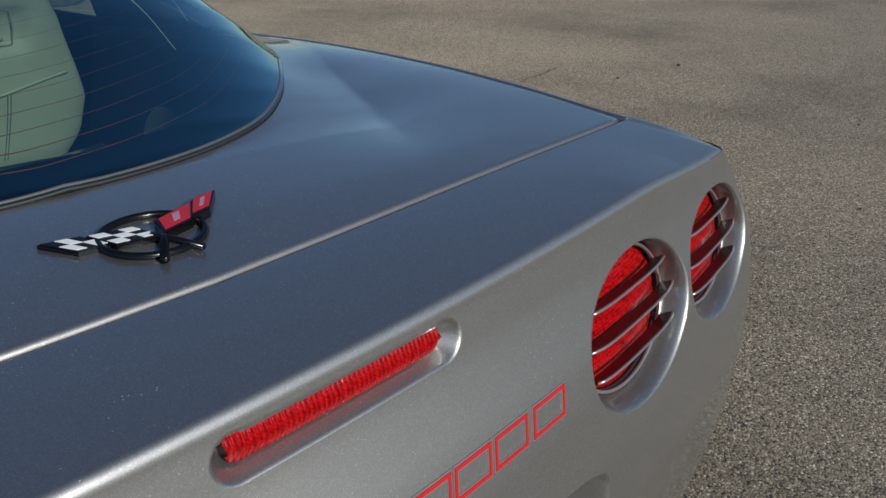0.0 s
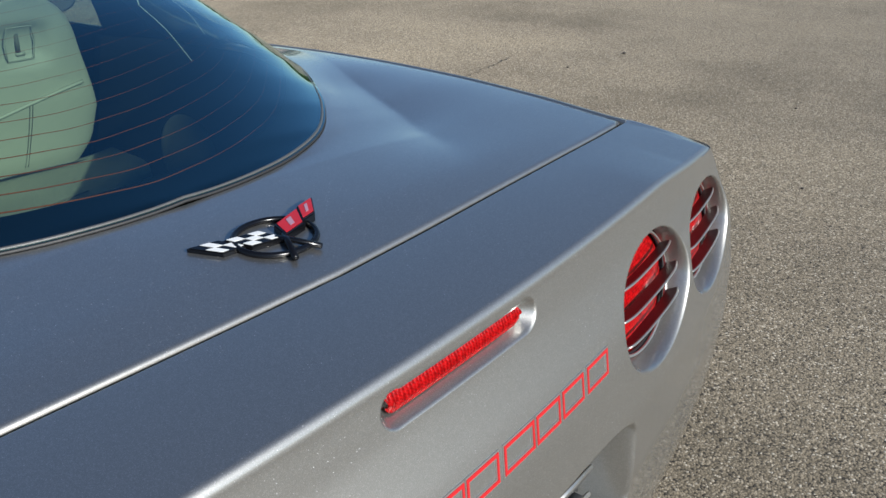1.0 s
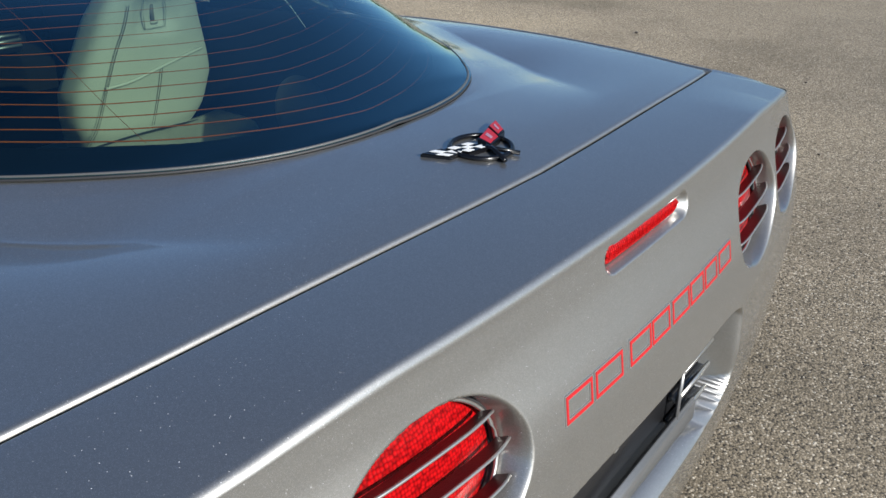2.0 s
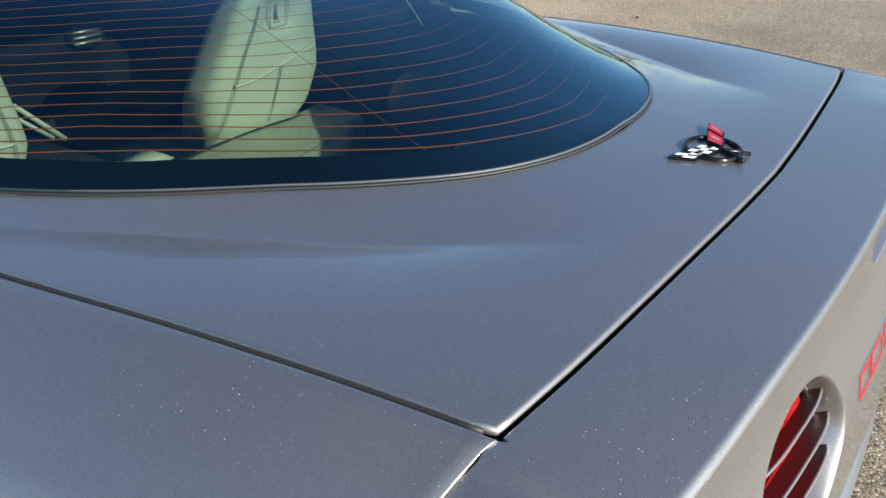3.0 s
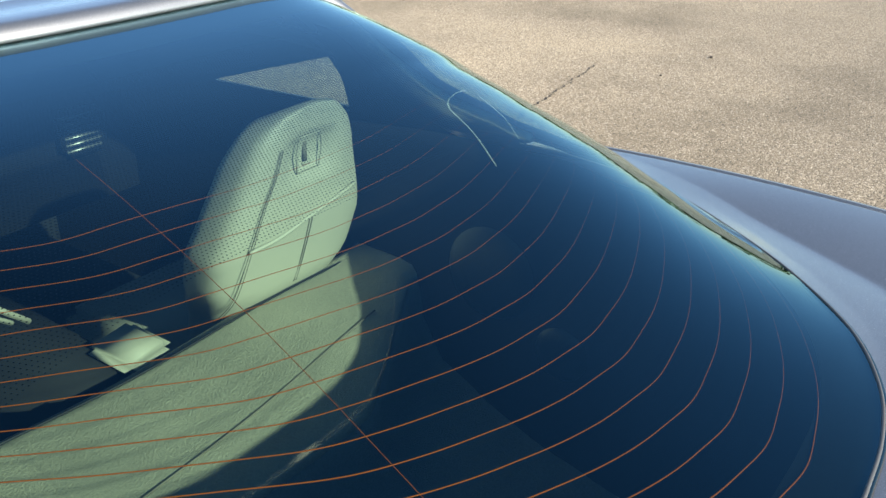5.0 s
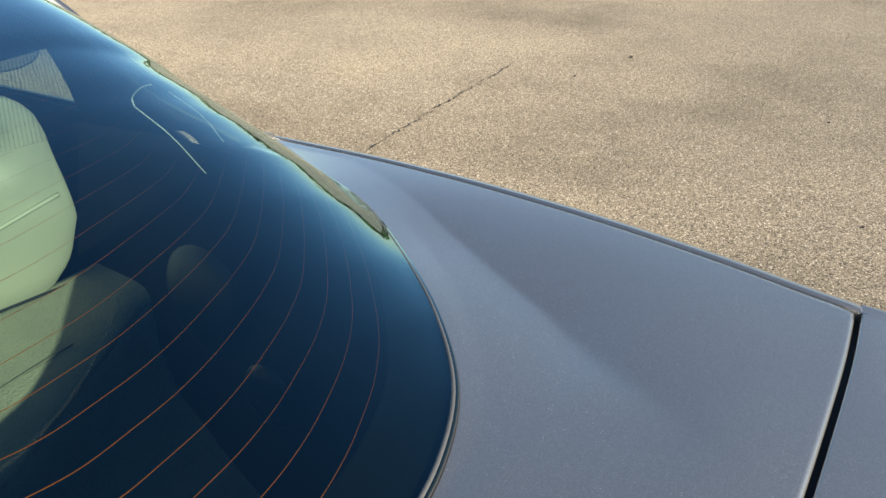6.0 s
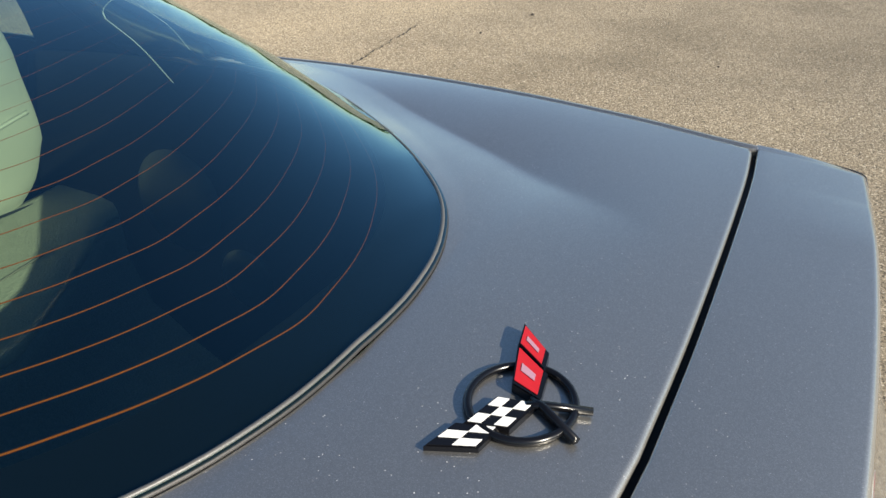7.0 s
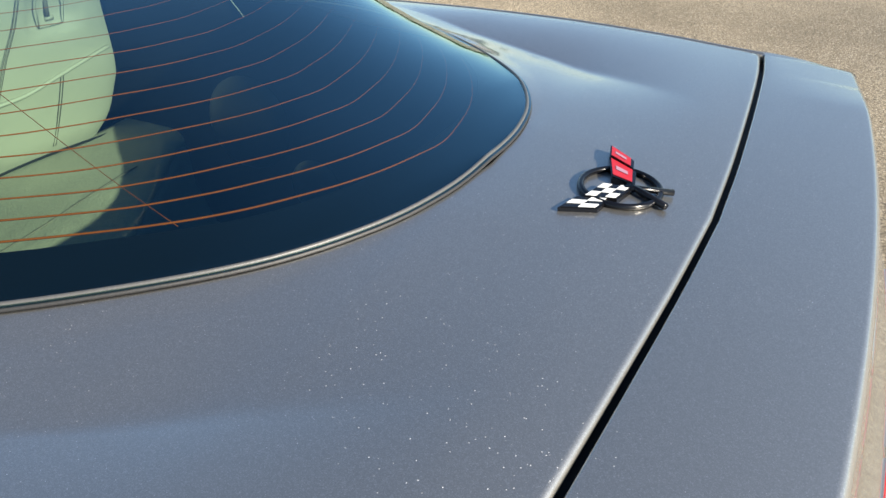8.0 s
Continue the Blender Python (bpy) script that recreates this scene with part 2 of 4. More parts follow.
def tube(line, radius, sides=8, bm=None, cap=True, squash=1.0):
    """A round (or squashed) bar along a line."""
    bm = bm or bmesh.new()
    line = [Vector(p) for p in line]
    rings = []
    sizes = radius if isinstance(radius, list) else [radius] * len(line)
    for i, p in enumerate(line):
        d = (line[min(i + 1, len(line) - 1)] - line[max(i - 1, 0)]).normalized()
        up = Vector((0, 0, 1)) if abs(d.z) < 0.95 else Vector((0, 1, 0))
        r = d.cross(up).normalized()
        u = r.cross(d)
        ring = []
        for k in range(sides):
            a = 2 * math.pi * k / sides
            ring.append(bm.verts.new(p + sizes[i] * (math.cos(a) * r + squash * math.sin(a) * u)))
        rings.append(ring)
    for a, b in zip(rings, rings[1:]):
        for k in range(sides):
            bm.faces.new((a[k], a[(k + 1) % sides], b[(k + 1) % sides], b[k]))
    if cap:
        bm.faces.new(rings[0][::-1])
        bm.faces.new(rings[-1])
    return bm


def slab(corners, thick, normal=Vector((0, 0, 1)), bevel=0.0, bm=None):
    """A flat plate over a polygon, thick along its normal, its rim bevelled."""
    bm2 = bmesh.new()
    n = normal.normalized()
    low = [bm2.verts.new(Vector(p)) for p in corners]
    high = [bm2.verts.new(Vector(p) + n * thick) for p in corners]
    m = len(low)
    top = bm2.faces.new(high)
    bm2.faces.new(low[::-1])
    for i in range(m):
        bm2.faces.new((low[i], low[(i + 1) % m], high[(i + 1) % m], high[i]))
    bmesh.ops.recalc_face_normals(bm2, faces=bm2.faces)
    if bevel:
        bmesh.ops.bevel(bm2, geom=list(top.edges), offset=bevel, segments=2, affect="EDGES")
    if bm is None:
        return bm2
    me = bpy.data.meshes.new("join")
    bm2.to_mesh(me)
    bm2.free()
    bm.from_mesh(me)
    bpy.data.meshes.remove(me)
    return bm


def box(size, at, bevel=0.004, bm=None, turn=None):
    bm2 = bmesh.new()
    bmesh.ops.create_cube(bm2, size=1.0)
    bmesh.ops.scale(bm2, vec=size, verts=bm2.verts)
    if bevel:
        bmesh.ops.bevel(bm2, geom=list(bm2.edges), offset=bevel, segments=2, affect="EDGES")
    m = Matrix.Translation(at) @ (turn or Matrix.Identity(4))
    bmesh.ops.transform(bm2, matrix=m, verts=bm2.verts)
    if bm is None:
        return bm2
    me = bpy.data.meshes.new("join")
    bm2.to_mesh(me)
    bm2.free()
    bm.from_mesh(me)
    bpy.data.meshes.remove(me)
    return bm


# ---- ground ----
def build_ground():
    bm = bmesh.new()
    xs = [-2500, -300, -60, -20, -10, -5, 0, 5, 10, 20, 60, 300, 2500]
    sheet([[(x, y, 0) for x in xs] for y in xs], bm)
    tagged(part("ground", bm, GROUND, None, smooth=False), "sun-bleached tan asphalt with exposed stone chips", "ground", kind="structure")
    # a wandering crack across the asphalt
    rnd = random.Random(4)
    path = spline([(2.35, 2.66, 0), (3.05, 2.79, 0), (3.55, 2.87, 0), (3.94, 2.93, 0), (4.4, 2.995, 0), (4.92, 3.07, 0)], 18)
    bm = bmesh.new()
    rows = []
    for i, p in enumerate(path):
        w = 0.0004 + 0.0085 * rnd.random() ** 2
        j = Vector((rnd.uniform(-0.012, 0.012), rnd.uniform(-0.014, 0.014), 0))
        rows.append([p + j + Vector((0, -w, 0.0035)), p + j + Vector((0, 0, 0.0045)), p + j + Vector((0, w, 0.0035))])
    sheet(rows, bm)
    tagged(part("ground_crack", bm, TARGREY, None, flip=True), "thin dark wandering crack in tan asphalt", "crack", kind="structure")


def build_stone(x, y, size, seed):
    rnd = random.Random(seed)
    bm = bmesh.new()
    bmesh.ops.create_icosphere(bm, subdivisions=2, radius=size)
    for v in bm.verts:
        v.co *= rnd.uniform(0.82, 1.15)
        v.co.z *= 0.6
    low = min(v.co.z for v in bm.verts)
    bmesh.ops.translate(bm, vec=(0, 0, -low - 0.001), verts=bm.verts)
    ob = part("pebble", bm, STONE)
    ob.location = (x, y, 0)
    tagged(ob, "small dark pebble lying on tan asphalt", "pebble", "loose pebbles")


# ---- body plan, in metres: x to the car's right, y to its nose, z up ----
SEAM = [(0.0, 0.2085, 0.9675), (0.15, 0.2125, 0.967), (0.3, 0.2195, 0.9655), (0.45, 0.228, 0.9635), (0.6, 0.2385, 0.960), (0.727, 0.252, 0.954)]
GAP_Y = [0.25, 0.4, 0.6, 0.8, 1.0, 1.3, 1.7, 2.2, 3.0, 3.6, 4.1, 4.4]
GAP_X = [0.727, 0.747, 0.772, 0.796, 0.812, 0.826, 0.815, 0.80, 0.76, 0.74, 0.68, 0.58]
GAP_Z = [0.954, 0.963, 0.966, 0.962, 0.955, 0.938, 0.91, 0.90, 0.895, 0.84, 0.74, 0.64]
DROP_D = [0, 0.001, 0.003, 0.006, 0.014, 0.028, 0.05, 0.09, 0.16, 0.25, 0.35, 0.45, 0.6, 0.75]
DROP_X = [0, 0.009, 0.0155, 0.0215, 0.040, 0.066, 0.100, 0.147, 0.195, 0.216, 0.219, 0.204, 0.155, 0.11]


def gap_x(y):
    return lerp_table(y, GAP_Y, GAP_X)


def gap_z(y):
    return lerp_table(y, GAP_Y, GAP_Z)


def drop_x(d):
    return lerp_table(d, DROP_D, DROP_X)


def deck_z(x, y):
    """The painted deck between the side gaps."""
    mid = lerp_table(y, [0.05, 0.205, 0.3, 0.432, 0.6, 0.8, 1.0, 1.3], [0.948, 0.9675, 0.977, 0.987, 0.992, 0.990, 0.985, 0.97])
    t = min(1.0, abs(x) / gap_x(max(y, 0.25)))
    # a soft crease runs forward and outward to the side gap
    g = gap_x(max(y, 0.25))
    valley = lerp_table(y, [0.28, 0.35, 0.464, 0.547, 0.634, 0.749, 0.847, 0.95, 1.05], [0.350, 0.400, 0.463, 0.518, 0.565, 0.630, 0.690, 0.745, 0.79])
    deep = min(0.022, 0.095 * max(0.0, g - valley)) * smooth_step(y, 0.25, 0.52) * (1 - 0.75 * smooth_step(y, 0.70, 0.95))
    off = abs(x) - valley
    if off < 0:
        dip = deep * math.exp(-(math.hypot(off, 0.018) - 0.018) / 0.17) * (0.75 + 0.25 * smooth_step(abs(x) - half_width(max(0.45, y)), -0.01, 0.06))
    else:
        u = min(1.0, off / max(0.02, g - valley))
        dip = deep * (1 - u) ** 2
    return gap_z(max(y, 0.25)) * t**2.4 + mid * (1 - t**2.4) - dip


OUTLINE = spline([(0, 0.441, 0), (0.1, 0.446, 0), (0.2, 0.469, 0), (0.305, 0.522, 0), (0.41, 0.616, 0), (0.5, 0.722, 0), (0.593, 0.845, 0),
                  (0.656, 0.955, 0), (0.699, 1.06, 0), (0.724, 1.16, 0), (0.735, 1.26, 0), (0.732, 1.37, 0), (0.719, 1.48, 0), (0.686, 1.582, 0),
                  (0.620, 1.644, 0), (0.49, 1.668, 0), (0.3, 1.66, 0), (0.15, 1.655, 0), (0, 1.652, 0)], 8)


def glass_mid(y):
    return lerp_table(y, [0.4, 0.432, 0.5, 0.6, 0.7, 0.8, 0.9, 1.0, 1.1, 1.2, 1.3, 1.4, 1.5, 1.6, 1.7, 1.8, 1.9, 2.1, 2.4], [0.983, 0.987, 0.998, 1.021, 1.05, 1.083, 1.114, 1.14, 1.163, 1.183, 1.2, 1.214, 1.225, 1.234, 1.245, 1.256, 1.264, 1.268, 1.255])


def half_width(y):
    """The base half width of the glass dome, also where the roof closes it."""
    return lerp_table(y, [0.441, 0.446, 0.469, 0.522, 0.616, 0.722, 0.845, 0.955, 1.06, 1.16, 1.3, 1.7, 2.4], [0.012, 0.1, 0.2, 0.305, 0.41, 0.5, 0.591, 0.656, 0.699, 0.728, 0.755, 0.775, 0.76])


def base_z(y):
    return lerp_table(y, [0.432, 0.7, 1.0, 1.3, 1.7, 2.4], [0.987, 0.984, 0.972, 0.953, 0.91, 0.905])


def dome_z(x, y):
    """The glass dome and the roof that it runs into."""
    t = min(1.0, abs(x) / half_width(y))
    p = lerp_table(y, [0.45, 0.7, 0.9, 1.1, 1.25, 1.4, 1.6], [2.2, 2.7, 3.3, 4.0, 4.8, 6.6, 9.0])
    return base_z(y) + (glass_mid(y) - base_z(y)) * (1 - t**p)


# smooth the tables once so that panels and glass show no facets
def smooth_table(fn, lo, hi, n=400, width=0.05):
    ys = np.linspace(lo - 0.2, hi + 0.2, n)
    vs = np.array([fn(float(y)) for y in ys])
    step = ys[1] - ys[0]
    k = max(1, int(width / step))
    ker = np.hanning(2 * k + 3)
    ker /= ker.sum()
    pad = len(ker) // 2
    ext = np.concatenate([2 * vs[0] - vs[pad:0:-1], vs, 2 * vs[-1] - vs[-2 : -pad - 2 : -1]])
    sm = np.convolve(ext, ker, "valid")
    return lambda y: float(np.interp(y, ys, sm))


gap_x = smooth_table(gap_x, 0.25, 4.4, 700, 0.12)
gap_z = smooth_table(gap_z, 0.25, 4.4, 700, 0.12)
drop_x = smooth_table(lambda d: lerp_table(d, DROP_D, DROP_X) if d >= 0 else 9.0 * d, 0, 0.75, 1600, 0.0012)
glass_mid = smooth_table(glass_mid, 0.4, 2.4, 700, 0.09)


# ---- the car ----
car = thing("car", "pewter grey metallic sports coupe parked on tan asphalt", "car")


def mirrored(line):
    """The line and its mirror image, as one line from the car's left to its right; the first point lies on the middle."""
    return [Vector((-p.x, p.y, p.z)) for p in line[:0:-1]] + list(line)


GAP = 0.008


def build_hatch():
    """Painted lid panel round the glass, its edges rolled down into the shut lines."""
    inner_half = [p for p in OUTLINE if p.y < 1.262 or p.x < 0.001][:-1]
    inner_half = even([p for p in inner_half if p.y <= 1.25], 90)
    seam = spline(SEAM, 12)
    side = [Vector((gap_x(y) - 0.0062, y, 0)) for y in np.linspace(0.262, 1.27, 50)]
    corner = [Vector((0.7180, 0.2578, 0))]
    outer_half = [Vector((p.x, p.y + 0.0060, 0)) for p in seam[:-1] if p.x < 0.712] + corner + side
    # as many stations on both lines: the seam faces the rear of the glass, the side gap its flanks
    n1, n2 = 46, 44
    k = len([p for p in inner_half if p.x < 0.36])
    a1, a2 = even(inner_half[:k], n1), even(inner_half[k - 1 :], n2)
    c = len(outer_half) - len(side)
    b1, b2 = even(outer_half[:c], n1), even(outer_half[c - 1 :], n2)
    a, b = a1 + a2[1:], b1 + b2[1:]
    a, b = mirrored(a), mirrored(b)
    rows = []
    for s in [i / 64 for i in range(65)]:
        w = s**1.25
        row = []
        for p, q in zip(a, b):
            x, y = p.x + (q.x - p.x) * w, p.y + (q.y - p.y) * w
            d = math.hypot(x - p.x, y - p.y)
            lift = (base_z(p.y) - 0.004 - deck_z(p.x, p.y)) * max(0.0, 1 - d / 0.09) ** 2
            row.append(Vector((x, y, deck_z(x, y) + lift)))
        rows.append(row)
    # rolled edge: out by a few millimetres and down, mitred at the corners
    last, before = rows[-1], rows[-2]
    push = []
    for i, p in enumerate(last):
        sides = []
        for u, v in ((last[max(i - 1, 0)], p), (p, last[min(i + 1, len(last) - 1)])):
            t = v - u
            if t.length > 1e-6:
                n = Vector((t.y, -t.x, 0)).normalized()
                sides.append(n if n.dot(p - before[i]) > 0 else -n)
        m = sum(sides, Vector()).normalized()
        push.append(m / max(0.5, m.dot(sides[0])))
    for out, down in ((0.0016, 0.0003), (0.0032, 0.0011), (0.0046, 0.0024), (0.0056, 0.0042), (0.0060, 0.0066), (0.0056, 0.0082), (0.0038, 0.0090), (-0.0040, 0.0094)):
        rows.append([p + n * out * (0.25 if abs(n.x) > abs(n.y) else 1.0) + Vector((0, 0, -down)) for p, n in zip(last, push)])
    hatch = part("hatch", sheet(rows), PAINT, car, "glossy pewter hatch lid", flip=True)
    solid(hatch, 0.004)
    # the black channel under the shut lines
    chan = []
    for i, p in enumerate(last):
        t = (last[min(i + 1, len(last) - 1)] - last[max(i - 1, 0)]).normalized()
        n = Vector((t.y, -t.x, 0)).normalized()
        if n.dot(p - before[i]) < 0:
            n = -n
        chan.append([p + n * o + Vector((0, 0, -0.022)) for o in (-0.03, 0.005, 0.035)])
    part("weather_channel", sheet(chan), RUBBER, hatch, "black rubber channel")
    # black strips added inside the side gaps to stand for their shade
    for sign in (-1, 1):
        strip = [Vector((sign * (gap_x(y) - 0.0041), y, deck_z(gap_x(y) - 0.006, y) - 0.0052)) for y in np.linspace(0.264, 1.26, 60)]
        part("side_gap_shade", tube(strip, 0.0034, 6), RUBBER, hatch, "black strip darkening the side shut line")
    return hatch


def rear_mid(z):
    """The rear face's profile on the middle line: nearly upright under the crest, then leaning out."""
    return lerp_table(z, [0.28, 0.35, 0.45, 0.5, 0.6, 0.7, 0.79, 0.83, 0.87, 0.90, 0.93, 0.94, 0.95], [0.06, 0.03, 0.01, 0.004, -0.004, 0.0, 0.0120, 0.0215, 0.0370, 0.0472, 0.0530, 0.0550, 0.0565])


rear_mid = smooth_table(rear_mid, 0.28, 0.95, 500, 0.022)


def plan_rear(s, z, w, top):
    """A point of the bumper's skin at the level z; s from 0 in the middle to 1 where it meets the quarter panel."""
    mid = rear_mid(z)
    r = lerp_table(z, [0.6, 0.85, 0.94], [0.105, 0.080, 0.040])
    bow = lerp_table(z, [0.86, 0.95], [0.104, 0.086])
    x = w * (s if s < 0.8 else 0.8 + 0.2 * math.sin((s - 0.8) / 0.2 * math.pi / 2))
    y = mid + bow * x * x
    if x > w - r:
        u = min(1.0, (x - (w - r)) / r)
        h = 0.246 + 0.24 * max(0.0, w - 0.73) - (mid + bow * w * w)
        y += h * (1 - (1 - u**2.4) ** (1 / 2.4))
    return x, min(y, 0.246 + 0.24 * max(0.0, x - 0.73))


def ellipse_in(x, z, cx, cz, a, b, n=2.0):
    return (abs((x - cx) / a) ** n + abs((z - cz) / b) ** n) ** (1 / n)


LAMPS = [(0.441, 0.812, 0.130, 0.089), (0.706, 0.809, 0.124, 0.086)]


def smooth_step(v, lo, hi):
    t = max(0.0, min(1.0, (v - lo) / (hi - lo)))
    return t * t * (3 - 2 * t)


def brake_half(x):
    """Half the height of the brake light's opening."""
    return max(0.0, 0.0115**2 - max(0.0, abs(x - 0.003) - 0.0955) ** 2) ** 0.5


def recess(x, z):
    """How far the skin is pressed in for the lamps, the brake light and the plate."""
    d = 0.0
    for cx, cz, a, b in LAMPS:
        e = ellipse_in(abs(x), z, cx, cz, a, b)
        d = max(d, 0.052 * (1 - smooth_step(e, 0.86, 1.0)))
    # a crisp overhang above the brake light, a plain shelf below it, a scoop at its ends
    if z > 0.895:
        px, pz = max(0.0, abs(x - 0.003) - 0.0955), z - 0.9247
        r = max(1e-6, math.hypot(px, pz))
        wide = 0.017 * (px / r) ** 2 + (0.0026 if pz > 0 else 0.0078) * (pz / r) ** 2
        d = max(d, 0.021 * max(0.0, min(1.0, 1 - (r - 0.0115) / wide)))
    # plate pocket: a crisp upper edge, ends that slope in
    u = abs(x) / 0.345
    if u < 1:
        v = abs(z - 0.615) / (0.094 * (1 - u**5) ** 0.2)
        d = max(d, 0.090 * (1 - smooth_step(u, 0.86, 1.0)) * (1 - smooth_step(v, 0.95, 1.0)))
    return d


def build_bumper():
    """One moulded skin: deck strip behind the shut line, crest, rear face with its pressed-in lamps, and corners."""
    s_list = sorted(list(np.linspace(0, 0.985, 500)) + list(np.linspace(0.9362, 0.9658, 40)) + [0.99, 0.995, 1.0])
    seam = spline(SEAM, 12)
    zs = list(np.arange(0.9350, 0.900, -0.0011)) + list(np.arange(0.8985, 0.712, -0.002)) + list(np.arange(0.711, 0.690, -0.001)) + list(np.arange(0.688, 0.512, -0.0035)) + list(np.arange(0.50, 0.27, -0.03))
    cols = []
    for s in s_list:
        def width(z):
            return 0.7355 + drop_x(max(0.0, 0.952 - z))
        # start at the shut line, or on the joint with the quarter panel past its corner
        wt = width(0.944)
        xk, yk = plan_rear(s, 0.944, wt, True)
        xa = min(xk * 0.985, 0.7365 + 0.010 * smooth_step(s, 0.93, 1.0))
        ys = (lerp_table(xa, [p.x for p in seam], [p.y for p in seam]) if xa < 0.727 else 0.247) - GAP - 0.001 + 0.24 * max(0.0, xa - 0.73)
        sink = 0.0008 + 0.0016 * smooth_step(xa, 0.729, 0.732)
        a0 = Vector((xa, ys, deck_z(xa, ys + GAP) - sink))
        ya = ys + GAP * smooth_step(xa, 0.7294, 0.7320)
        a = Vector((xa, ya, deck_z(xa, ya + GAP) - sink))
        a0 = a0.lerp(a, smooth_step(s, 0.962, 0.996))
        low = 0.009 * smooth_step(s, 0.75, 1.0) + 0.010 * smooth_step(s, 0.60, 0.86) * (1 - smooth_step(s, 0.93, 1.0))
        k = Vector((xk, min(yk + 0.0032, a0.y), 0.9575 - low))
        zf = 0.9495 - low
        xf, yf = plan_rear(s, zf, width(zf), True)
        f = Vector((xf, yf, zf))
        d = k + (a0 - k) * min(0.6, 0.0065 / max(0.03, (a0 - k).length))
        col = [a + Vector((0, 0.0026, -0.016)), a + Vector((0, 0.0030, -0.004)), a + Vector((0, 0.0022, -0.0013)), a + Vector((0, 0.0009, -0.0002)), a, a.lerp(a0, 0.5), a0]
        for i in range(1, 9):
            t = i / 8
            p = a0.lerp(d, t)
            p.z += 0.0012 * 4 * t * (1 - t)
            col.append(p)
        for i in range(1, 9):
            t = i / 8
            col.append(d * (1 - t) ** 2 + k * 2 * t * (1 - t) + f * t * t)
        for i in range(1, 6):
            z = zf + (0.936 - zf) * i / 5
            x, y = plan_rear(s, z, width(z), False)
            col.append(Vector((x, y, z)))
        for z in zs:
            x, y = plan_rear(s, z, width(z), False)
            col.append(Vector((x, y, z)))
        cols.append(col)
    full = [[Vector((-p.x, p.y, p.z)) for p in c] for c in cols[:0:-1]] + cols
    for c in full:
        for i, p in enumerate(c):
            if i > 14:
                p.y += recess(p.x, p.z)
    rows = [list(r) for r in zip(*full)]
    bumper = part("bumper_cover", sheet(rows), PAINT, car, "pewter bumper skin with bright crest", flip=True)
    return bumper


def face_y(x, z):
    w = 0.7365 + drop_x(0.952 - z)
    s = abs(x) / w
    s = s if s < 0.8 else 0.8 + 0.2 * math.asin(min(1.0, (s - 0.8) / 0.2)) / (math.pi / 2)
    return plan_rear(s, z, w, False)[1]


def build_tail_lamp(cx, cz, a, b, sign):
    """Red lens in a chrome-edged bowl behind three painted slats."""
    lamp = new("tail_lamp")
    lamp.parent = car
    tagged(lamp, "oval red tail lamp behind painted slats")
    y0 = face_y(cx, cz)
    slope_x = (face_y(cx + 0.05, cz) - face_y(cx - 0.05, cz)) / 0.1
    slope_z = (face_y(cx, cz + 0.05) - face_y(cx, cz - 0.05)) / 0.1

    def at(u, v, depth):
        skin = face_y(cx + u, cz + v) + 0.004 + 0.5 * depth
        return Vector((sign * (cx + u), max(y0 + slope_x * u + slope_z * v + depth, skin), cz + v))

    la, lb = a * 0.86, b * 0.85
    rows = []
    for i in range(0, 15):
        r = max(0.001, i / 14)
        rows.append([at(la * r * math.cos(q), lb * r * math.sin(q), 0.034 + 0.010 * r**2.5) for q in np.linspace(0, 2 * math.pi, 49)[:-1]])
    part("lens", sheet(rows, closed=True), LENS, lamp, "moulded red lens", flip=sign < 0)
    ring = [at(la * 1.01 * math.cos(q), lb * 1.01 * math.sin(q), 0.034) for q in np.linspace(0, 2 * math.pi, 65)]
    gasket = [at(la * 1.05 * math.cos(q), lb * 1.05 * math.sin(q), 0.042) for q in np.linspace(0, 2 * math.pi, 65)]
    part("gasket", tube(gasket, 0.0042, 8, cap=False), RUBBER, lamp, "black rubber gasket")
    part("bezel", tube(ring, 0.0022, 8, cap=False), SATIN, lamp, "thin bright bezel")
    for v in (0.040, 0.004, -0.032):
        half = la * math.sqrt(max(0.05, 1 - (v / (lb * 1.02)) ** 2)) * 1.0
        us = np.linspace(-half, half, 22)
        front = [at(u, v + 0.0045, 0.006 + 0.010 * (u / half) ** 4) for u in us]
        back = [at(u, v - 0.004, 0.029 + 0.004 * (u / half) ** 4) for u in us]
        lift = Vector((0, 0, -0.0035))
        bm = sheet([front, [p + Vector((0, -0.0012, -0.002)) for p in front], [p + lift for p in front], [p + lift for p in back], back, front])
        bmesh.ops.recalc_face_normals(bm, faces=bm.faces)
        slat = part("slat", bm, SLAT, lamp, "dark slat with bright edge", smooth=False)
        part("slat_edge", tube([p + Vector((0, -0.0012, -0.0016)) for p in front], 0.0019, 6), SATIN, slat, "bright metal edge")
    return lamp


def build_brake_light():
    light = new("brake_light")
    light.parent = car
    tagged(light, "slim red ribbed high brake light")
    rows = []
    xs = np.linspace(-0.1035, 0.1095, 361)
    for i, t in enumerate(np.linspace(-1, 1, 9)):
        row = []
        for n, x in enumerate(xs):
            z = 0.9247 + t * (brake_half(x) + 0.0010)
            y = face_y(x, z) + 0.0065 + 0.0055 * t * t + 0.0028 * abs(math.sin(n * math.pi / 8.0)) * (1 - t**6)
            row.append(Vector((x, y, z)))
        rows.append(row)
    part("lens", sheet(rows), BRAKE_LENS, light, "ribbed red lens")
    back = [[Vector((x, face_y(x, 0.93) + 0.0195, z)) for x in np.linspace(-0.115, 0.115, 30)] for z in (0.915, 0.944)]
    part("housing", sheet(back), BLACK, light, "black housing")


